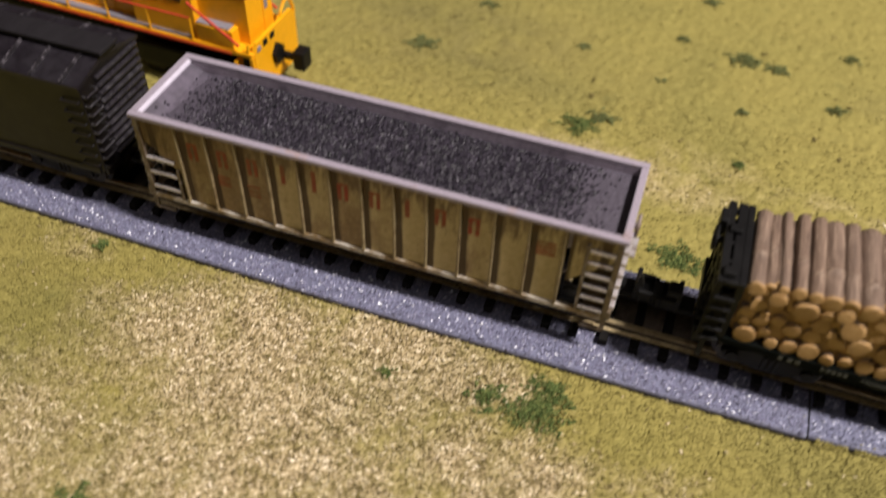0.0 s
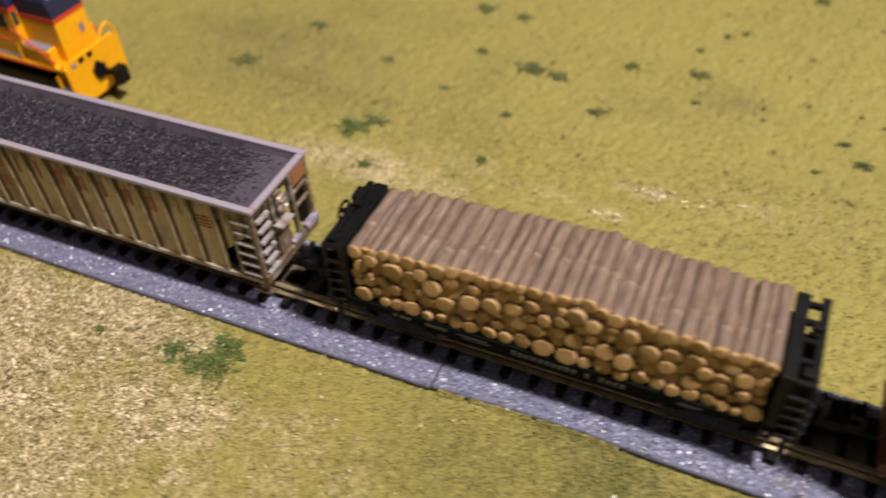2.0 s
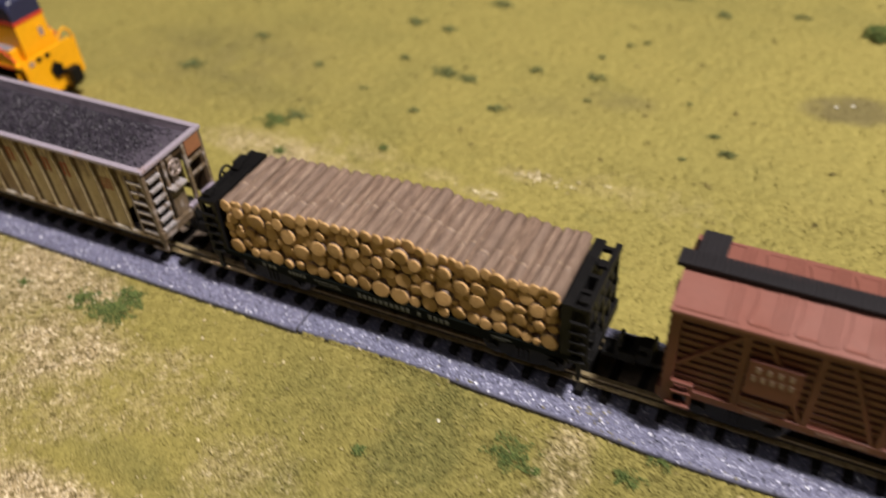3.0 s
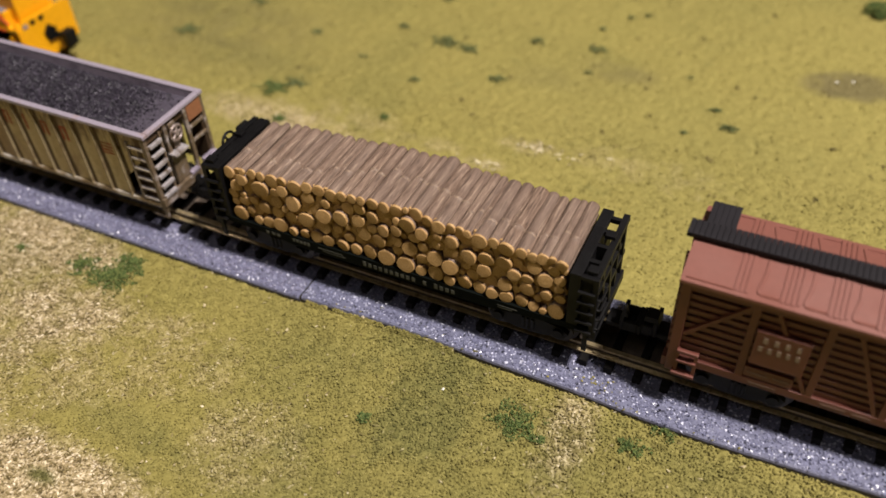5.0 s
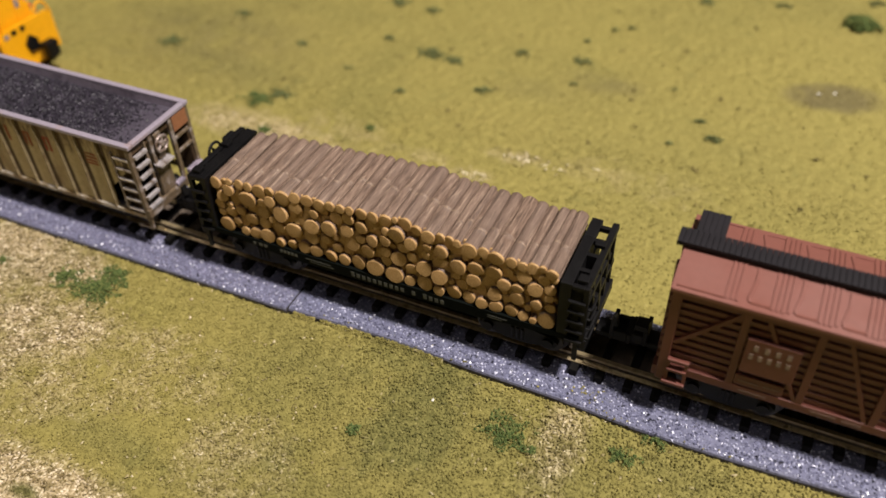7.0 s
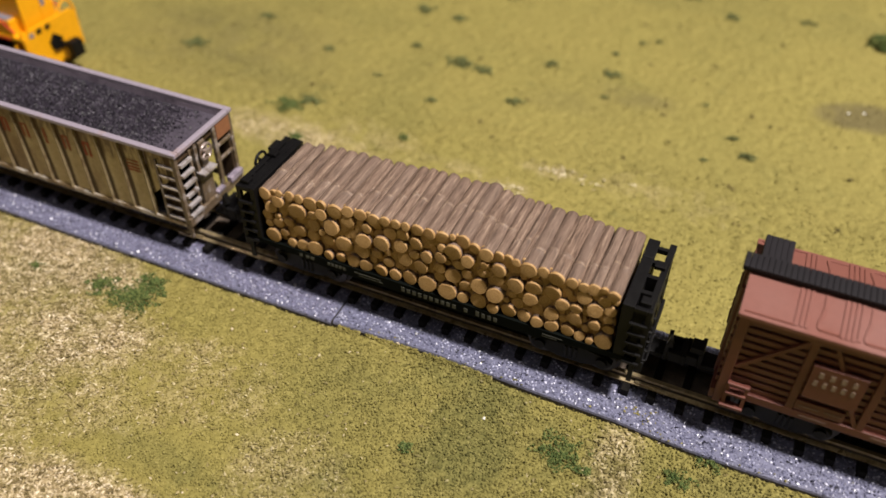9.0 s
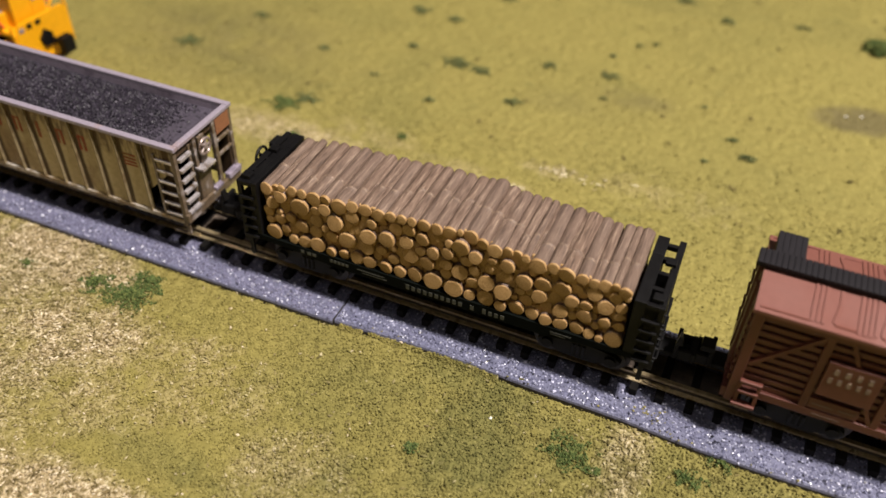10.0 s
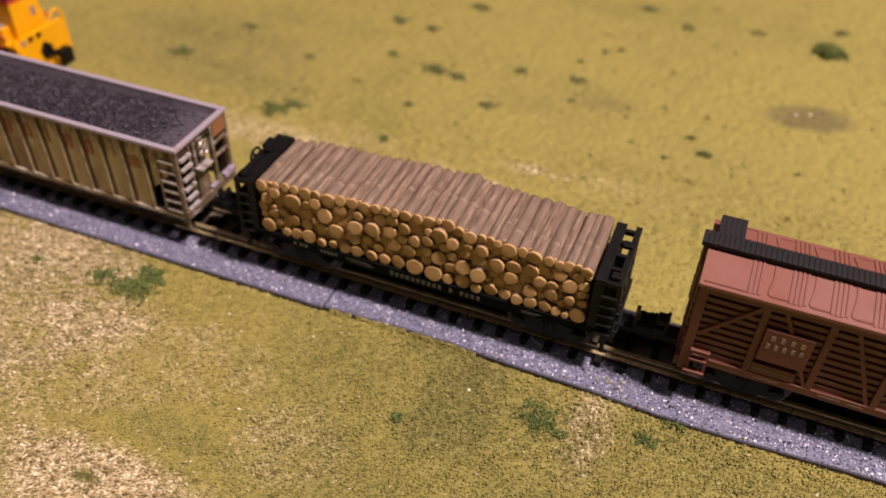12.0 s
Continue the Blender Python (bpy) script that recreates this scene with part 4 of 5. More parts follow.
# ---------- bulkhead flat car and its logs ----------
def build_flatcar():
    f = thing("bulkhead_flatcar", 52.0, 1.2, 6.2, 0.0, "black bulkhead flat car with a loaded deck", "train car")
    y0 = -9.2
    part("deck", boxed(-41.5, 41.5, -9.0, 9.0, 14.4, 15.4, bevel=0.2), BLACK, f)
    for side in (-1, 1):
        a, b = sorted((side * 8.6, side * 9.25))
        bm = bmesh.new()
        prism(bm, [(-42, 15.6), (42, 15.6), (42, 14.4), (30, 14.0), (22, 13.0), (-22, 13.0), (-30, 14.0), (-42, 14.4)], "y", a, b)
        part("side_sill", bm, BLACKGREEN, f, "dark green-black side sill")
    part("underframe", boxed(-40, 40, -2.2, 2.2, 10.8, 14.4), BLACK, f)
    for way in (-1, 1):
        xi, xo = way * (37.6 if way > 0 else 38.6), way * 39.8
        part("bulkhead_plate", boxed(min(xi, xo), max(xi, xo), -9.2, 4.4, 14.4, 28.6, bevel=0.15), BLACK, f)
        part("bulkhead_plate", boxed(min(xi, xo), max(xi, xo), 4.42, 9.8, 14.4, 23.6 if way > 0 else 27.3, bevel=0.15), BLACK, f)
        part("bulkhead_rail", boxed(min(xi, xo), max(xi, xo), 4.42, 9.8, 27.4, 28.6, bevel=0.15), BLACK, f)
        if way < 0:
            part("top_flange", boxed(-41.3, -39.82, -9.2, 9.8, 27.7, 28.6, bevel=0.15), BLACK, f)
        xs = sorted((way * 39.82, way * 42.6))
        part("corner_web", boxed(*xs, -8.2, -7.7, 15.4, 27.0 if way > 0 else 24.6), BLACK, f)
        xs = sorted((way * 42.0, way * 43.0))
        part("corner_post", boxed(*xs, -9.3, -8.4, 15.0, 28.5, bevel=0.12), BLACK, f)
        xs = sorted((way * 39.82, way * 42.0))
        part("corner_rail", boxed(*xs, -9.3, -8.4, 27.6, 28.5, bevel=0.12), BLACK, f)
        a, b = sorted((way * 40.2, way * 42.6))
        for y, z0 in ((4.0, 23.4), (8.0, 20.5)) if way > 0 else ((4.0, 27.0), (8.0, 26.0)):
            bm = bmesh.new()
            xa, xb, xc = way * 39.8, way * 42.1, way * 42.9
            box(bm, min(xb, xc), max(xb, xc), y - 0.45, y + 0.45, z0, 28.4)
            box(bm, min(xa, xb), max(xa, xb), y - 0.45, y + 0.45, 27.4, 28.4)
            box(bm, min(xa, xc), max(xa, xc), y - 0.45, y + 0.45, 15.0, z0)
            part("bulkhead_web", bm, BLACK, f)
        for y in (-4.6, -0.3):
            bm = bmesh.new()
            prism(bm, [(way * 39.8, 28.5), (way * 42.6, 28.5), (way * 43.2, 15.0), (way * 39.8, 15.0)], "y", y - 0.45, y + 0.45)
            part("bulkhead_web", bm, BLACK, f)
        part("bulkhead_rail", boxed(min(way * 41.7, way * 42.95), max(way * 41.7, way * 42.95), -8.38, 9.8, 27.2, 28.6, bevel=0.12), BLACK, f)
        for z in (24.2, 19.6):
            part("bulkhead_rail", boxed(min(way * 41.4, way * 42.9), max(way * 41.4, way * 42.9), -9.2, 6.0 if z > 20 else 9.6, z - 0.5, z + 0.5, bevel=0.12), BLACK, f)
        for k in range(5):
            z = 14.8 + 2.5 * k
            xs = sorted((way * 39.4, way * 42.6))
            part("rung", boxed(*xs, -9.75, -9.15, z - 0.3, z + 0.25, bevel=0.12), BLACK, f)
        for k in range(4):
            z = 15.6 + 2.5 * k
            grab(f, (way * 43.0, -8.6, z), (way * 43.0, -5.0, z), 0.26, BLACK, out=(way * 0.6, 0, 0))
        part("end_sill", boxed(min(way * 41, way * 43.4), max(way * 41, way * 43.4), -9.0, 9.0, 12.6, 15.2, bevel=0.2), BLACK, f)
        part("stirrup", bar(bmesh.new(), (way * 41.5, -9.1, 14.5), (way * 41.5, -9.1, 9.6), 0.9, 0.6), BLACK, f)
        for y, z in ((-7.4, 28.9), (2.6, 28.9)):
            part("stake_pocket", boxed(min(way * 40.4, way * 42.4), max(way * 40.4, way * 42.4), y - 0.9, y + 0.9, z - 0.4, z + 0.5, bevel=0.15), BLACK, f)
    bm = bmesh.new()
    pts = [Vector((-44.2, 1.6 + 2.0 * math.cos(a), 27.0 + 2.0 * math.sin(a))) for a in np.linspace(0, 2 * math.pi, 19)]
    for p, q in zip(pts, pts[1:]):
        rod(bm, p, q, 0.32, 6)
    for k in range(3):
        rod(bm, (-44.2, 1.6, 27.0), pts[6 * k], 0.26, 6)
    rod(bm, (-42.6, 1.6, 27.0), (-44.6, 1.6, 27.0), 0.5, 8)
    part("brake_wheel", bm, BLACK, f)
    part("brake_housing", boxed(-44.0, -42.6, 4.2, 7.6, 25.4, 28.8, bevel=0.3), BLACK, f)
    # lettering: bars for the road name, smaller ones for the rest
    bm = bmesh.new()
    for k in range(17):
        x = -6.0 + 1.245 * k
        if k not in (10, 12):
            box(bm, x + 0.2, x + 0.92, -9.32, -9.25, 13.6, 14.85 if k in (0, 13) else 14.65)
    part("lettering", bm, GREY_INK, f)
    bm = bmesh.new()
    for a, b in ((-29.5, -28.8), (-28.0, -27.2), (-26.8, -26.0), (-22.8, -22.2), (-21.9, -21.3), (-21.0, -20.4), (-20.1, -19.5), (-19.2, -18.6)):
        box(bm, a, b, -9.32, -9.25, 14.2, 14.95)
    part("car_mark", bm, GREY_INK, f)
    for a, b, z in ((-16.5, -10.5, 14.6), (-15.5, -10.0, 14.0), (24.0, 28.0, 14.6), (24.0, 27.0, 14.1)):
        part("print_line", boxed(a, b, -9.32, -9.25, z - 0.1, z + 0.1), DIM_INK, f)
    for x in (-29.5, 29.5):
        truck(f, x)
    coupler(f, -43.4, -1), coupler(f, 43.4, 1)


build_flatcar()


def log_mesh(r, near, far, rng, joint=0.0):
    """A log that lies across the car: wavy bark, a butt joint between two lips, slightly domed sawn ends."""
    bm = bmesh.new()
    seg = 14
    lips = [joint - 0.5, joint - 0.3, joint - 0.06, joint + 0.06, joint + 0.3, joint + 0.5]
    ys = [near, near + 0.14, near + 0.45] + list(np.linspace(near + 3, joint - 1.2, 3)) + lips + list(np.linspace(joint + 2, far - 1, 3)) + [far - 0.1, far]
    rings = []
    ph = rng.uniform(0, 6)
    drift = rng.uniform(-0.18, 0.18)
    for i, y in enumerate(ys):
        k = 0.90 if i in (0, len(ys) - 1) else 1.0
        k *= 1.07 if 0.2 < abs(y - joint) < 0.4 else 0.93 if abs(y - joint) < 0.1 else 1.0
        k *= 1 + 0.04 * math.sin(y * 0.9 + ph)
        cx = drift * math.sin((y - near) / 5 + ph)
        rings.append([bm.verts.new((cx + r * k * (1 + 0.05 * math.sin(3 * a + ph)) * math.cos(a), y, r * k * (1 + 0.04 * math.sin(5 * a - ph)) * math.sin(a)))
                      for a in np.linspace(0, 2 * math.pi, seg, endpoint=False)])
    for q, w in zip(rings, rings[1:]):
        for i in range(seg):
            fc = bm.faces.new((q[i], q[(i + 1) % seg], w[(i + 1) % seg], w[i]))
            fc.smooth = True
    for ring, y, s in ((rings[0], near, -1), (rings[-1], far, 1)):
        mid = [bm.verts.new((v.co.x * 0.5, y + s * 0.05, v.co.z * 0.5)) for v in ring]
        for i in range(seg):
            bm.faces.new((ring[i], mid[i], mid[(i + 1) % seg], ring[(i + 1) % seg])).material_index = 1
        bm.faces.new(mid).material_index = 1
    tx, tz = rng.uniform(-0.16, 0.16), rng.uniform(-0.12, 0.2)
    for v in bm.verts:
        if v.co.y < near + 0.2:
            v.co.y += tx * v.co.x + tz * v.co.z
    for fc in bm.faces:
        if max(v.co.y for v in fc.verts) < near + 0.47:
            fc.material_index = 1
        elif max(abs(v.co.y - joint) for v in fc.verts) < 0.35:
            fc.material_index = 2
    bmesh.ops.recalc_face_normals(bm, faces=bm.faces[:])
    for v in bm.verts:
        v.co *= S
    return bm


def log_top(x):
    return float(np.interp(x, (13, 18, 25, 31, 41, 50, 57.5, 58.8, 61, 66.5, 72, 77, 82, 86, 89), (28.4, 29.4, 30.3, 30.3, 30.9, 31.4, 31.7, 32.2, 31.0, 30.7, 30.3, 30.4, 29.6, 30.0, 29.5)))


# place along the car and radius of the logs on top and of those on the deck; of the larger ones between, also the height
TOP_LOGS = ((15.1, 1.4), (18.7, 0.8), (21.2, 1.1), (23.6, 1.1), (26.1, 1.7), (28.7, 1.2), (31.7, 1.8), (34.5, 1.25), (37.3, 1.4), (40.2, 1.5), (42.8, 1.2), (45.0, 1.1), (47.1, 1.0),
            (49.5, 1.3), (52.1, 1.2), (54.7, 1.4), (56.6, 0.7), (58.7, 1.5), (61.1, 1.2), (63.6, 1.5), (65.9, 1.0), (67.8, 1.0), (69.5, 0.8), (71.9, 1.6), (74.6, 1.2), (77.3, 1.6),
            (80.0, 1.2), (82.2, 1.1), (84.3, 1.2), (86.0, 0.8), (87.8, 1.25))
DECK_LOGS = ((16.3, 1.8), (20.7, 1.1), (23.4, 1.4), (26.5, 1.8), (29.4, 1.1), (32.2, 1.2), (35.2, 1.5), (38.1, 1.5), (41.6, 1.4), (44.6, 1.4), (47.7, 1.7), (51.7, 2.0), (56.0, 1.9), (59.4, 1.2),
             (62.6, 1.7), (65.8, 1.2), (68.8, 1.6), (71.8, 1.4), (74.8, 1.3), (77.7, 1.4), (80.6, 1.4), (83.0, 1.1), (85.0, 0.8), (87.4, 1.7))
MIDDLE_LOGS = ((18.4, 26.9, 1.4), (23.0, 25.9, 2.0), (28.7, 27.1, 1.3), (30.5, 24.4, 1.9), (15.3, 22.2, 1.3), (17.7, 20.8, 1.3), (22.7, 20.3, 1.5), (32.9, 20.4, 1.9), (34.5, 26.9, 1.4), (37.9, 23.7, 1.7),
               (37.2, 20.5, 1.7), (41.9, 24.5, 1.7), (45.9, 24.9, 1.5), (46.6, 21.7, 1.8), (51.5, 24.3, 1.4), (50.3, 21.3, 1.6), (54.7, 25.6, 1.3), (57.1, 28.0, 1.7), (57.2, 21.7, 1.7), (60.1, 26.7, 1.4),
               (62.6, 21.0, 1.7), (66.3, 26.8, 1.4), (65.9, 20.3, 1.8), (69.7, 24.3, 1.7), (73.1, 24.7, 1.6), (76.9, 25.2, 1.6), (78.8, 22.9, 1.4), (77.1, 19.8, 1.4), (81.6, 22.9, 1.2), (85.0, 24.0, 1.6),
               (85.3, 20.4, 1.2), (87.7, 24.7, 1.2))


def build_logs():
    rng = random.Random(17)
    placed = [(x, log_top(x) - r + rng.uniform(-0.15, 0.15), r, rng.uniform(0.25, 0.8)) for x, r in TOP_LOGS]
    placed += [(x, 15.45 + r, r, rng.uniform(-0.1, 0.35)) for x, r in DECK_LOGS]
    placed += [(x, z, r, rng.uniform(-0.1, 0.6)) for x, z, r in MIDDLE_LOGS]

    def free(x, z, r, slack):
        return all((x - a) ** 2 + (z - b) ** 2 > ((r + c) * slack) ** 2 for a, b, c, _ in placed)
    for r0, r1, tries, slack in ((1.15, 1.5, 900, 0.92), (0.85, 1.15, 1200, 0.92), (0.6, 0.85, 900, 0.94)):
        for _ in range(tries):
            r = rng.uniform(r0, r1)
            x = rng.uniform(13.6 + r, 89.2 - r)
            z = rng.uniform(15.5 + r, log_top(x) - r - 0.6)
            if free(x, z, r, slack):
                placed.append((x, z, r, rng.uniform(0.3, 1.3)))
    behind = []
    for _ in range(4000):
        r = rng.uniform(0.9, 1.5)
        x = rng.uniform(13.8 + r, 89.0 - r)
        z = rng.uniform(15.45 + r, log_top(x) - r - 0.3)
        if all((x - a) ** 2 + (z - b) ** 2 > (0.6 * (r + c)) ** 2 for a, b, c, _ in behind):
            behind.append((x, z, r, 1.0 + rng.uniform(0, 0.7)))
    for i in range(36):
        for k in range(7):
            x, z = 14.8 + 2.08 * i + rng.uniform(-0.25, 0.25), 16.8 + 1.85 * k + 0.5 * (i % 2)
            if z + 1.3 < log_top(x) - 0.6:
                behind.append((x, z, 1.3, 1.9 + rng.uniform(0, 0.4)))
    for x, z, r, inset in placed:
        near = -9.0 + inset + rng.uniform(-0.18, 0.18)
        joint = -1.2 + 2.1 * math.sin(x / 7.5 + 1) + rng.uniform(-1.1, 1.1)
        ob = link("log", log_mesh(r, near, 9.6 - rng.uniform(0, 0.4), rng, joint), [BARK, CUT, BARK_LIP])
        ob.matrix_world = pose(x * S, 1.2 * S, z * S)
        tagged(ob, "brown bark log with orange sawn end, stacked on the flat car", "log", "logs on the flat car")
    core = bmesh.new()
    for x, z, r, inset in behind:
        me = bpy.data.meshes.new("core")
        one = log_mesh(r, -9.0 + inset, 9.0, rng)
        bmesh.ops.translate(one, verts=one.verts[:], vec=(x * S, 1.2 * S, z * S))
        one.to_mesh(me)
        one.free()
        core.from_mesh(me)
        bpy.data.meshes.remove(me)
    tagged(link("inner_logs", core, [BARK, CUT, BARK_LIP]), "shaded logs deep inside the stack on the flat car", "log", kind="stuff")


build_logs()


# ---------- stock car ----------
def build_stock_car():
    c = thing("stock_car", 150.0, 1.7, 6.2, 0.0, "mineral red slatted stock car with dark roof walkway", "train car")
    L, W = 41.5, 9.6
    eave, ridge = 34.2, 36.6
    ends = (-L, L)
    bay = 11.5
    posts = [-L + 12.3 + bay * i for i in range(6)]
    for side in (-1, 1):
        a, b = sorted((side * 8.3, side * 8.7))
        for k in range(10):
            z = 16.5 + 1.74 * k
            part("slat", boxed(-L + 0.6, L - 0.6, a, b, z - 0.58, z + 0.5, bevel=0.1), BROWNRED, c)
        part("inner_lining", boxed(-L + 0.6, L - 0.6, min(side * 7.7, side * 7.9), max(side * 7.7, side * 7.9), 14.5, 34.0), BROWNRED, c)
        a, b = sorted((side * 8.2, side * 9.4))
        part("side_sill", boxed(-L, L, a, b, 14.0, 15.8, bevel=0.18), BROWNRED, c)
        part("top_plate", boxed(-L, L, a, b, 32.4, 34.2, bevel=0.15), BROWNRED, c)
        for x in posts:
            part("post", boxed(x - 0.65, x + 0.65, min(side * 8.6, side * 9.35), max(side * 8.6, side * 9.35), 15.6, 32.6, bevel=0.15), BROWNRED, c)
        for x in ends:
            s = 1 if x < 0 else -1
            part("corner_post", boxed(min(x, x + s * 1.8), max(x, x + s * 1.8), min(side * 8.4, side * 9.45), max(side * 8.4, side * 9.45), 11.6, 34.2, bevel=0.2), BROWNRED, c)
        y = side * 8.95
        braces = [(-L + 11.8, 32.2, -L + 2.0, 21.5), (-L + 15.6, 32.4, -L + 23.2, 15.8), (-L + 27.9, 32.4, -L + 34.2, 15.8), (L - 11.8, 32.2, L - 2.0, 21.5), (L - 15.6, 32.4, L - 23.2, 15.8)]
        for x0, z0, x1, z1 in braces:
            part("brace", bar(bmesh.new(), (x0, y, z0), (x1, y, z1), 0.62, 0.72), BROWNRED, c)
        p = part("sign_board", boxed(-L + 13.2, -L + 21.8, min(side * 9.0, side * 9.75), max(side * 9.0, side * 9.75), 20.0, 28.0, bevel=0.15), BROWNRED, c, "red board with worn pale print")
        if side < 0:
            bm = bmesh.new()
            for k in range(4):
                x = -L + 14.3 + 1.75 * k
                box(bm, x + 0.25, x + 0.95, -9.82, -9.74, 25.6, 26.8)
            for k in range(5):
                x = -L + 13.9 + 1.48 * k
                box(bm, x + 0.2, x + 0.85, -9.82, -9.74, 23.5, 24.7)
            part("print", bm, PALE_INK, p)
            for x0, x1, z in ((13.6, 17.0, 17.4), (17.8, 20.6, 17.5), (14.2, 18.8, 14.9), (26.0, 30.0, 15.0), (31.0, 34.0, 14.9)):
                part("print_line", boxed(-L + x0, -L + x1, -9.48, -9.4, z - 0.16, z + 0.16), FAINT_INK, c)
            part("lower_board", boxed(-L + 13.0, -L + 21.0, -9.4, -8.8, 16.2, 18.6, bevel=0.1), BROWNRED, c)
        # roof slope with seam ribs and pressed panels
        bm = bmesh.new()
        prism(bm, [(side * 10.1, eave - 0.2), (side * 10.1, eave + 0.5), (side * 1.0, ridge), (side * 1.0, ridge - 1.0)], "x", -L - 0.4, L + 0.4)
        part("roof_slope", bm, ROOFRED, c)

        def on_roof(y):
            return eave + 0.5 + (10.1 - abs(y)) / 9.1 * (ridge - eave - 0.5)
        for g in range(11):
            gx = -L + 9.0 + 7.05 * g
            for dx, low in ((-0.85, 9.3), (0, 9.3), (0.8, 9.3), (1.6, 9.0))[:4 if g else 3]:
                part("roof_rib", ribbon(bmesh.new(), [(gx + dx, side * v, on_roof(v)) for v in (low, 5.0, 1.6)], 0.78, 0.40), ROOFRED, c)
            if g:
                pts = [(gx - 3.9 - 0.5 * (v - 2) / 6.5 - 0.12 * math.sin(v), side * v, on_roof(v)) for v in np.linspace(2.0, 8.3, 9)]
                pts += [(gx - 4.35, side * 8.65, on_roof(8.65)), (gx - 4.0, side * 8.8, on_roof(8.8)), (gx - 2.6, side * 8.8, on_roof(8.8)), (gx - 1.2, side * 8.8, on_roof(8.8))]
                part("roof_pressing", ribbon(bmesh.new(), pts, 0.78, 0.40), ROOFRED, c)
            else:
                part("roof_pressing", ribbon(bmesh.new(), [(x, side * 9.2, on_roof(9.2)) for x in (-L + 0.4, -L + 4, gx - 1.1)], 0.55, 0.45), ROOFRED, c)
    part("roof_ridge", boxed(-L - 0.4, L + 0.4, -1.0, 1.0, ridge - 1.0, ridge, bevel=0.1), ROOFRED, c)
    rw = part("running_board", boxed(-L - 1.8, L + 1.8, -1.6, 1.6, ridge + 0.1, ridge + 0.65), PLANK, c, "dark grey running board")
    pl = None
    n = 92
    for i in range(n):
        x = -L - 1.8 + (2 * L + 3.6) * (i + 0.5) / n
        if pl is None:
            pl = part("plank", boxed(-0.445, 0.445, -1.95, 1.95, ridge + 0.6, ridge + 1.35, bevel=0.1), PLANK, rw)
            pl.matrix_basis = pose(x * S, 0, 0)
        else:
            twin(pl, x)
    for s in (-1, 1):
        lat = part("lateral_platform", boxed(min(s * (L - 0.6), s * (L - 5.4)), max(s * (L - 0.6), s * (L - 5.4)), min(-s * 2.0, -s * 7.8), max(-s * 2.0, -s * 7.8), ridge + 0.1, ridge + 0.6), PLANK, c)
        for k in range(5):
            x0 = s * (L - 1.1 - 0.97 * k)
            part("plank", boxed(x0 - 0.475, x0 + 0.475, min(-s * 2.0, -s * 7.9), max(-s * 2.0, -s * 7.9), ridge + 0.55, ridge + 1.25, bevel=0.1), PLANK, lat)
    for x in ends:
        s = -1 if x < 0 else 1
        bm = bmesh.new()
        prism(bm, [(-8.6, 13.4), (8.6, 13.4), (8.6, 34.0), (0, 36.2), (-8.6, 34.0)], "x", min(x, x - s * 0.6), max(x, x - s * 0.6))
        part("end_wall", bm, BROWNRED, c)
        for k in range(9):
            z = 16.4 + 2.05 * k
            part("end_slat", boxed(min(x, x + s * 0.45), max(x, x + s * 0.45), -8.3, 8.3, z - 0.6, z + 0.6, bevel=0.1), BROWNRED, c)
        for y in (-3.0, 3.0):
            part("end_post", boxed(min(x, x + s * 1.0), max(x, x + s * 1.0), y - 0.6, y + 0.6, 13.0, 34.4, bevel=0.12), BROWNRED, c)
        for k in range(5):
            grab(c, (x, 4.5, 18 + 3.2 * k), (x, 8.2, 18 + 3.2 * k), 0.26, BROWNRED, out=(s * 1.0, 0, 0))
        part("end_sill", boxed(min(x, x + s * 0.8), max(x, x + s * 0.8), -9.2, 9.2, 12.0, 14.4, bevel=0.15), BROWNRED, c)
        # corner step
        bm = bmesh.new()
        xa, xb = sorted((x - s * 1.6, x - s * 5.4))
        for xx in (xa + 0.3, xb - 0.3):
            bar(bm, (xx, -9.5, 18.0), (xx, -9.7, 11.8), 0.6, 0.6)
        box(bm, xa, xb, -10.2, -9.35, 17.5, 18.1, bevel=0.2)
        box(bm, xa - 0.3, xb, -10.5, -9.1, 11.8, 12.5, bevel=0.2)
        box(bm, xa + 0.2, xb - 0.2, -10.3, -9.35, 15.2, 15.7, bevel=0.1)
        part("corner_step", bm, BROWNRED, c)
    part("underframe", boxed(-L, L, -6.5, 6.5, 11.4, 14.0), BLACK, c)
    for x in (-28.5, 28.5):
        truck(c, x)
    coupler(c, -L - 0.6, -1), coupler(c, L + 0.6, 1)


build_stock_car()


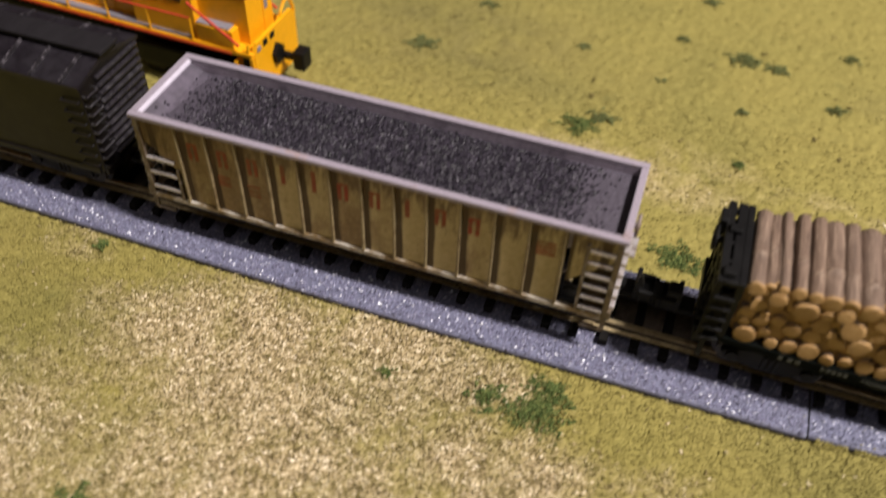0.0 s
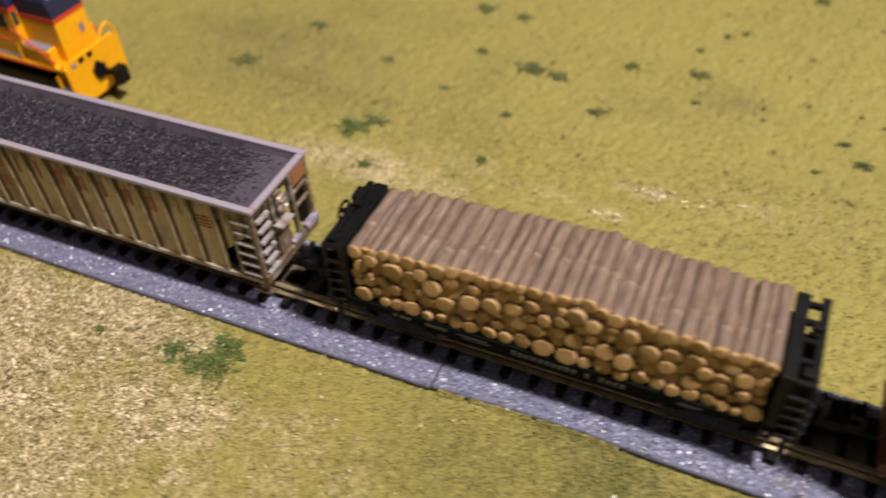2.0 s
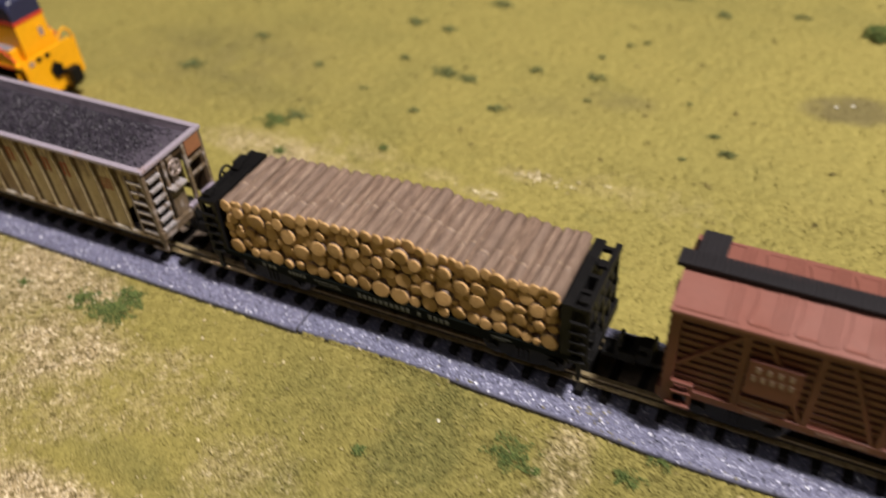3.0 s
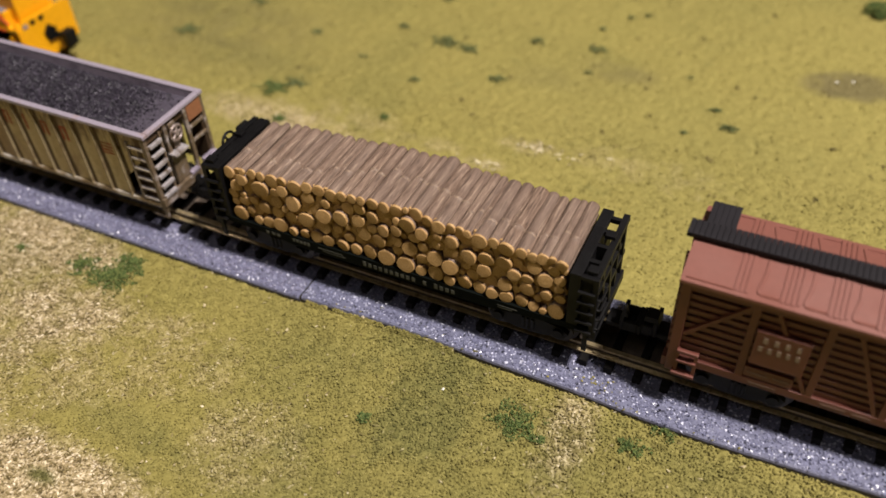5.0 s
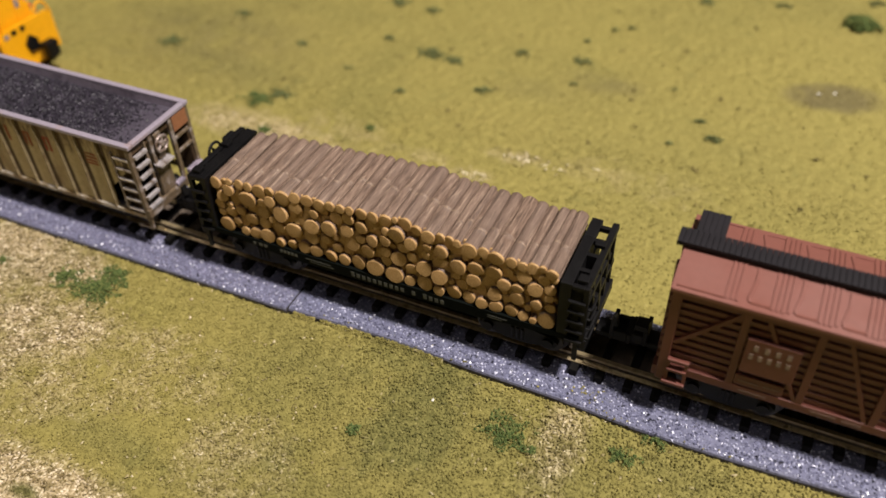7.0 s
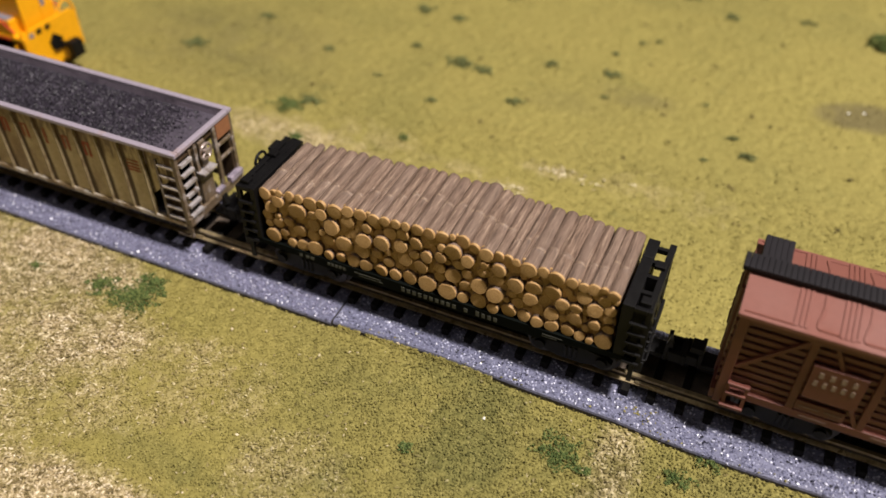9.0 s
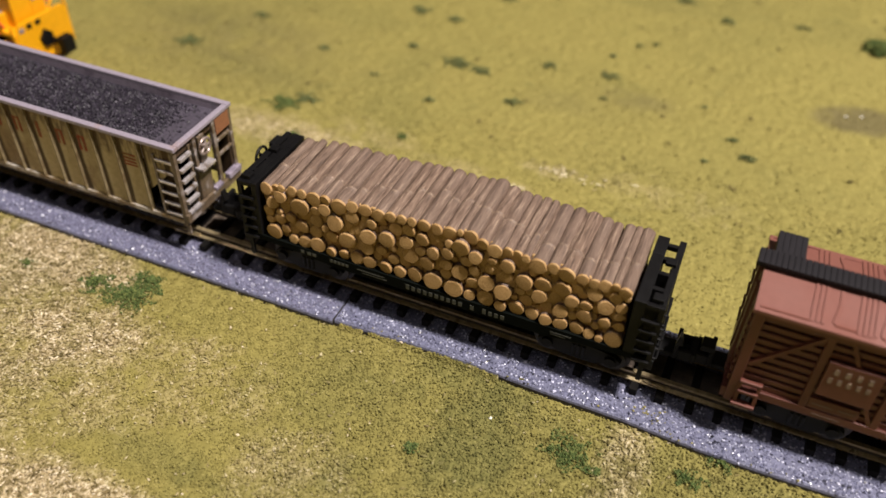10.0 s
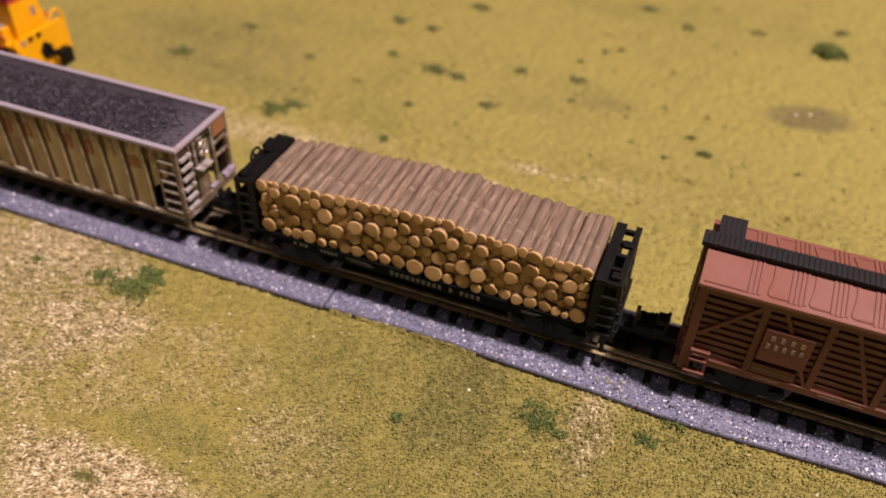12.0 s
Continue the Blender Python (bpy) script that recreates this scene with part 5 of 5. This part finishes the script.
# ---------- box car ----------
def build_box_car():
    c = thing("box_car", -147.0, 1.4, 6.2, 0.0, "satin black ribbed-end box car with a roof walkway", "train car")
    L, W = 41.5, 9.0
    eave, ridge = 33.0, 35.6
    part("body", boxed(-L, L, -W, W, 13.2, 33.2, bevel=0.25), DARKBOX, c)
    for side in (-1, 1):
        bm = bmesh.new()
        prism(bm, [(side * 9.4, eave - 0.4), (side * 9.4, eave + 0.4), (side * 0.8, ridge), (side * 0.8, ridge - 1.0)], "x", -L - 0.2, L + 0.2)
        part("roof_slope", bm, DUSTBOX, c)
        for k in range(13):
            x = L - 3.6 - 6.4 * k
            z1 = eave + 0.4
            part("roof_rib", bar(bmesh.new(), (x, side * 9.1, z1 + 0.15), (x, side * 2.0, z1 + 7.1 / 8.6 * (ridge - eave - 0.4) + 0.15), 0.7, 0.45), GLINT_SEAM, c)
        a, b = sorted((side * W, side * (W + 0.35)))
        part("door", boxed(-7, 7, a, b, 14.2, 31.6, bevel=0.15), DARKBOX, c)
        part("side_sill", boxed(-L + 1, L - 1, a, b, 12.6, 14.0, bevel=0.15), DARKBOX, c)
        for k in range(7):
            z = 14.8 + 2.5 * k
            grab(c, (L - 4.4, side * W, z), (L - 0.8, side * W, z), 0.24, DARKBOX, out=(0, side * 0.55, 0))
    part("underframe", boxed(-L + 1, L - 1, -3.0, 3.0, 11.4, 13.2), BLACK, c)
    part("ridge_cap", boxed(-L - 0.2, L + 0.2, -0.8, 0.8, ridge - 1.0, ridge), DARKBOX, c)
    part("running_board", boxed(-L - 1.0, L + 1.0, -2.5, 3.0, ridge + 0.3, ridge + 1.1, bevel=0.15), PLANK, c, "dark grey running board")
    for x, s in ((-L, -1), (L, 1)):
        for k in range(11):
            z = 14.8 + 1.76 * k
            bm = bmesh.new()
            prism(bm, [(x + s * 0.75 * math.cos(a), z + 0.40 * math.sin(a)) for a in np.linspace(-math.pi / 2, math.pi / 2, 7)], "y", -4.6, 8.2)
            part("end_rib", bm, GLINT_BLACK, c)
        bm = bmesh.new()
        prism(bm, [(-9.0, 33.0), (9.0, 33.0), (0.8, ridge - 0.4), (-0.8, ridge - 0.4)], "x", min(x, x - s * 0.5), max(x, x - s * 0.5))
        part("gable", bm, DARKBOX, c)
        for k in range(9):
            grab(c, (x, -8.5, 14.4 + 2.05 * k), (x, -5.2, 14.4 + 2.05 * k), 0.26, GLINT_BLACK, out=(s * 0.8, 0, 0))
        part("end_sill", boxed(min(x, x + s * 0.7), max(x, x + s * 0.7), -W, W, 12.6, 14.0, bevel=0.15), DARKBOX, c)
    for x in (-29.0, 29.0):
        truck(c, x)
    coupler(c, -L - 0.4, -1), coupler(c, L + 0.4, 1)


build_box_car()


# ---------- locomotive ----------
def build_locomotive():
    m = thing("locomotive", -150.0, 47.0, 0.0, -1.8, "yellow diesel locomotive with navy roof and red stripes", "locomotive")
    F = 53.5            # front of the platform
    part("frame_deck", boxed(-60, F, -9.0, 9.0, 13.9, 15.0, bevel=0.2), YELLOW, m)
    for s in (-1, 1):
        a, b = sorted((s * 9.0, s * 9.2))
        part("sill_stripe", boxed(-60, F - 5.5, a, b, 13.9, 14.4), SCARLET, m)
        a, b = sorted((s * 6.2, s * 8.6))
        part("walkway", boxed(-60, F - 16, a, b, 15.0, 15.3), TREAD, m, "grey walkway tread")
    # hood, cab
    def shell(name, x0, x1, w, z0, z1, z2, mats, parent):
        bm = bmesh.new()
        prism(bm, [(-w, z0), (w, z0), (w, z1), (-w, z1)], "x", x0, x1)
        part(name, bm, mats[0], parent)
        bm = bmesh.new()
        prism(bm, [(-w - 0.12, z1), (w + 0.12, z1), (w + 0.12, z1 + 1.1), (-w - 0.12, z1 + 1.1)], "x", x0 - 0.12, x1 + 0.12)
        part(name + "_stripe", bm, mats[1], parent)
        bm = bmesh.new()
        zt = z1 + 1.1
        prism(bm, [(-w, zt), (w, zt), (w, z2 - 2.0), (w - 0.7, z2 - 0.7), (w - 2.2, z2), (-w + 2.2, z2), (-w + 0.7, z2 - 0.7), (-w, z2 - 2.0)], "x", x0, x1 - 0.0)
        es = [e for e in bm.edges if all(abs(v.co.x - x1) < 0.01 for v in e.verts) and min(v.co.z for v in e.verts) > zt + 0.1]
        bmesh.ops.bevel(bm, geom=es, offset=1.3, segments=3, profile=0.5, affect="EDGES")
        part(name + "_roof", bm, mats[2], parent)

    shell("short_hood", 38.5, 51.2, 5.4, 14.2, 26.6, 34.2, (YELLOW, SCARLET, NAVY), m)
    shell("cab", 22.0, 38.5, 7.6, 14.2, 28.6, 34.6, (YELLOW, SCARLET, NAVY), m)
    shell("long_hood", -58, 22.0, 5.3, 14.2, 26.6, 32.8, (YELLOW, SCARLET, NAVY), m)
    for y in (-6.6, 6.6):
        part("cab_window", boxed(38.45, 38.62, y - 0.75, y + 0.75, 24.6, 28.4, bevel=0.05), PANE, m)
    for side in (-1, 1):
        a, b = sorted((side * 7.55, side * 7.72))
        for x in (26.0, 31.5):
            part("cab_window", boxed(x, x + 4.2, a, b, 23.6, 27.8, bevel=0.05), PANE, m)
        a, b = sorted((side * 5.5, side * 8.4))
        part("tool_box", boxed(39.0, 48.6, a, b, 14.2, 19.4, bevel=0.25), YELLOW, m)
        part("box_lid", boxed(39.2, 47.6, a + 0.2, b - 0.2, 19.4, 19.8, bevel=0.1), TREAD, m)
        for k in range(14):
            x = -52 + 5.2 * k
            a, b = sorted((side * 5.3, side * 5.5))
            part("hood_door", boxed(x, x + 4.4, a, b, 15.4, 25.8, bevel=0.08), YELLOW, m)
        # hand rail
        for k in range(9):
            x = -54 + 11.5 * k
            part("stanchion", rod(bmesh.new(), (x, side * 8.7, 14.0), (x, side * 8.7, 20.6), 0.26, 6), YELLOW, m)
        part("hand_rail", rod(bmesh.new(), (-54, side * 8.7, 20.6), (38, side * 8.7, 20.6), 0.26, 6), SCARLET, m)
        part("hand_rail", bar(bmesh.new(), (38, side * 8.7, 24.5), (F - 3.2, side * 8.9, 16.5), 0.45, 0.45), SCARLET, m)
        # step well
        a, b = sorted((side * 6.6, side * 9.2))
        bm = bmesh.new()
        box(bm, F - 5.0, F - 4.2, a, b, 4.2, 12.2), box(bm, F - 0.7, F + 0.1, a, b, 4.2, 14.0)
        part("step_well", bm, YELLOW, m)
        for z in (4.4, 8.2):
            part("step", boxed(F - 4.2, F - 0.7, a, b, z, z + 0.5), TREAD, m)
    # pilot
    bm = bmesh.new()
    prism(bm, [(-8.4, 14.6), (-7.0, 17.0), (9.6, 17.0), (11.0, 15.4), (11.0, 5.4), (7.5, 3.2), (-5.5, 3.2), (-8.4, 5.4)], "x", F - 0.6, F + 0.3)
    part("pilot", bm, YELLOW, m)
    part("pilot_platform", boxed(F - 2.6, F - 0.62, -8.6, 10.8, 13.6, 14.3, bevel=0.2), YELLOW, m)
    part("step_light", boxed(F + 0.2, F + 0.5, -7.2, -5.6, 14.7, 15.9, bevel=0.12), TREAD, m, "small grey lamp housing")
    for y in (-3.6, -0.4):
        part("step_light", boxed(F + 0.2, F + 0.55, y - 0.9, y + 0.9, 14.9, 16.3, bevel=0.12), BLACK, m, "small dark lamp housing")
    arch = [(F - 0.3, 5.0, 16.6), (F - 0.3, 5.6, 18.2), (F - 0.3, 7.2, 19.9), (F - 0.3, 8.9, 20.2), (F - 0.2, 10.2, 18.8), (F, 10.8, 16.8), (F, 10.9, 15.2)]
    bm = bmesh.new()
    for p, q in zip(arch, arch[1:]):
        rod(bm, p, q, 0.42, 8)
    part("end_rail", bm, YELLOW, m, "bent yellow end rail")
    part("corner_stanchion", rod(bmesh.new(), (F - 1.2, -8.4, 14.2), (F - 1.2, -8.4, 17.2), 0.4, 8), YELLOW, m)
    part("front_door", boxed(51.15, 51.4, 1.2, 3.6, 14.6, 24.6, bevel=0.1), YELLOW, m)
    part("door_window", boxed(51.38, 51.52, 1.7, 3.1, 20.6, 23.2, bevel=0.05), TREAD, m)
    bm = bmesh.new()
    prism(bm, [(-1.4, 10.6), (0.8, 13.0), (2.9, 11.2), (2.3, 7.9), (-0.6, 8.0)], "x", F + 0.3, F + 1.4)
    part("coupler_plate", bm, BLACK, m)
    bm = bmesh.new()
    box(bm, F + 0.3, F + 5.4, 2.2, 3.8, 7.6, 9.2, bevel=0.3)
    box(bm, F + 4.4, F + 7.4, 0.8, 4.8, 6.2, 11.2, bevel=0.5)
    part("coupler", bm, BLACK, m, "black front coupler")
    # underframe
    part("fuel_tank", boxed(-22, 14, -7.6, 7.6, 3.4, 12.2, bevel=1.0), BLACK, m)
    for x in (-40, 33):
        bol = part("truck", boxed(x - 14, x + 14, -5.0, 5.0, 6.0, 12.2, bevel=0.5), BLACK, m)
        for side in (-1, 1):
            part("side_frame", boxed(x - 14.5, x + 14.5, side * 7.0 - 0.8, side * 7.0 + 0.8, 4.2, 9.6, bevel=0.5), BLACK, bol)
            for dx in (-10.5, 0, 10.5):
                part("wheel", rod(bmesh.new(), (x + dx, side * 4.2, 3.6), (x + dx, side * 5.6, 3.6), 3.6, 18), WHEEL, bol)


build_locomotive()


# ---------- tufts and flecks ----------
def tuft(x, y, r, high, seed):
    rng = np.random.default_rng(seed)
    n = int(40 + 36 * r * r)
    a, d = rng.uniform(0, 2 * np.pi, n), rng.random(n) ** 0.75
    wob = 0.9 + 0.4 * np.sin(2 * a + seed) * np.sin(3 * a + 2.1 * seed)
    px, py = r * 1.15 * d * wob * np.cos(a), r * 0.85 * d * wob * np.sin(a)
    pz = 0.15 + high * ((1 - d) * rng.random(n) if high < 2 else 0.62 * np.sqrt(1 - d * d) * rng.random(n) ** 0.4) + rng.uniform(0, 0.25, n)
    if high < 2:
        keep = cloud(px + 50 * seed, py, 1.4, 7) + 0.3 * (1 - d) > (0.52 if y < 60 else 0.56)
        px, py, pz = px[keep], py[keep], pz[keep]
    size = rng.uniform(0.12, 0.28, len(px)) * (1.9 if high > 2 else 1.0)
    ob = crumbs("grass_tuft", np.stack([px, py, pz], -1), size, TUFT if y < 60 or high > 2 else TUFT_PALE, seed)
    z = float(ground_height(np.array([x]), np.array([y]))[0])
    ob.matrix_world = pose(x * S, y * S, z * S)
    tagged(ob, "small dark green foam tuft on the olive turf" if high < 2 else "round dark green foam bush on the olive turf", "grass tuft", "green tufts on the turf")


NEAR_TUFTS = ((-104.4, -15.6, 1.8, 0.8), (-40, -24, 1.5, 0.6), (5, 22, 5.5, 1), (-21.8, -22.7, 4, 1.2), (-13, -23, 5, 1), (-11.6, -18, 4.6, 1), (-76.9, -63.4, 3, 0.8), (86.4, -22.8, 4.8, 1),
              (107, -18.8, 2.6, 0.8), (58.8, -33.1, 1.5, 0.6), (111.6, -13.4, 2.2, 0.8))
MIDDLE_TUFTS = ((-69.2, 77, 5, 1), (12.5, 102, 5.2, 1.4), (19.8, 100.5, 3.6, 1), (35, 87, 3.4, 1.2), (-5.4, 106, 2, 1), (12.8, 78, 2.3, 1), (-23.5, 58.5, 4.6, 1), (-18.6, 63, 4, 1),
                (14, 57.5, 1.8, 1), (-60, 102, 3, 1), (97, 95.3, 2.3, 1), (102.2, 88.2, 2.8, 1), (58.7, 101, 1.6, 0.8), (-13, 45.5, 2.2, 0.8), (-30, 92, 2, 0.6), (-8, 84, 1.6, 0.6),
                (91.6, 82.1, 1.4, 0.6))
FAR_TUFTS = ((38.8, 112.5, 2.8, 1.2), (-13, 130.5, 4.2, 1), (-0.5, 128.6, 3.2, 1), (56.4, 114.4, 3.6, 1), (83.4, 168.6, 3.2, 1), (68, 178.7, 3.6, 1), (108.8, 174, 3, 1), (65.7, 141, 1.8, 0.8),
             (60.8, 137.8, 1.8, 0.8), (131.9, 168.6, 4.6, 5.5), (136.7, 187, 3.2, 1.4), (9.8, 153, 4.2, 1.2), (54.8, 127.7, 1.4, 0.6), (86.9, 109, 1.2, 0.6))
for k, (x, y, r, high) in enumerate(NEAR_TUFTS + MIDDLE_TUFTS + FAR_TUFTS):
    tuft(x, y, r * (1.12 if y < 60 or high > 2 else 0.95), high, 100 + k)


def flecks():
    for k, (x, y, r) in enumerate(((125.2, 121.8, 0.5), (129.4, 123.6, 0.5), (70.0, -20.8, 0.35))):
        ob = crumbs("stone_chip", np.zeros((1, 3)), np.array([r]), WHITE, 300 + k, flat=0.6)
        ob.matrix_world = pose(x * S, y * S, (float(ground_height(np.array([x]), np.array([y]))[0]) + 0.3) * S)
        tagged(ob, "tiny pale stone chip lying on the turf", "stone", "pale stone chips")


flecks()


def dry_specks():
    """Tiny brown scraps strewn over the far turf, a few to a spot."""
    rng = np.random.default_rng(57)
    x, y = rng.uniform(-125, 170, 130), 42 + 180 * rng.random(130) ** 0.9
    n = rng.integers(2, 8, 130)
    cx, cy = np.repeat(x, n), np.repeat(y, n)
    cx, cy = cx + rng.normal(0, 0.55, len(cx)), cy + rng.normal(0, 0.4, len(cx))
    z = ground_height(cx, cy) + rng.uniform(0.0, 0.3, len(cx))
    tagged(crumbs("dry_specks", np.stack([cx, cy, z], -1), rng.uniform(0.2, 0.5, len(cx)), SCRAP, 58, flat=0.6, long=1.3), "tiny brown and olive scraps strewn on the turf", "turf", kind="stuff")


dry_specks()


def pale_wisps():
    """A few pale fibres in two small drifts behind the flat car."""
    rng = np.random.default_rng(71)
    x = np.concatenate([rng.normal(57.5, 3.2, 34), rng.normal(49.5, 2.6, 22), rng.normal(70, 5, 10)])
    y = np.concatenate([rng.normal(60.5, 1.3, 34), rng.normal(49.0, 1.2, 22), rng.normal(60, 1.5, 10)])
    z = ground_height(x, y) + rng.uniform(0.2, 0.5, len(x))
    tagged(crumbs("pale_wisps", np.stack([x, y, z], -1), rng.uniform(0.16, 0.34, len(x)), STRAW_PALE, 72, flat=0.5, long=3.2), "thin pale straw fibres lying on the turf", "turf", kind="stuff")


pale_wisps()
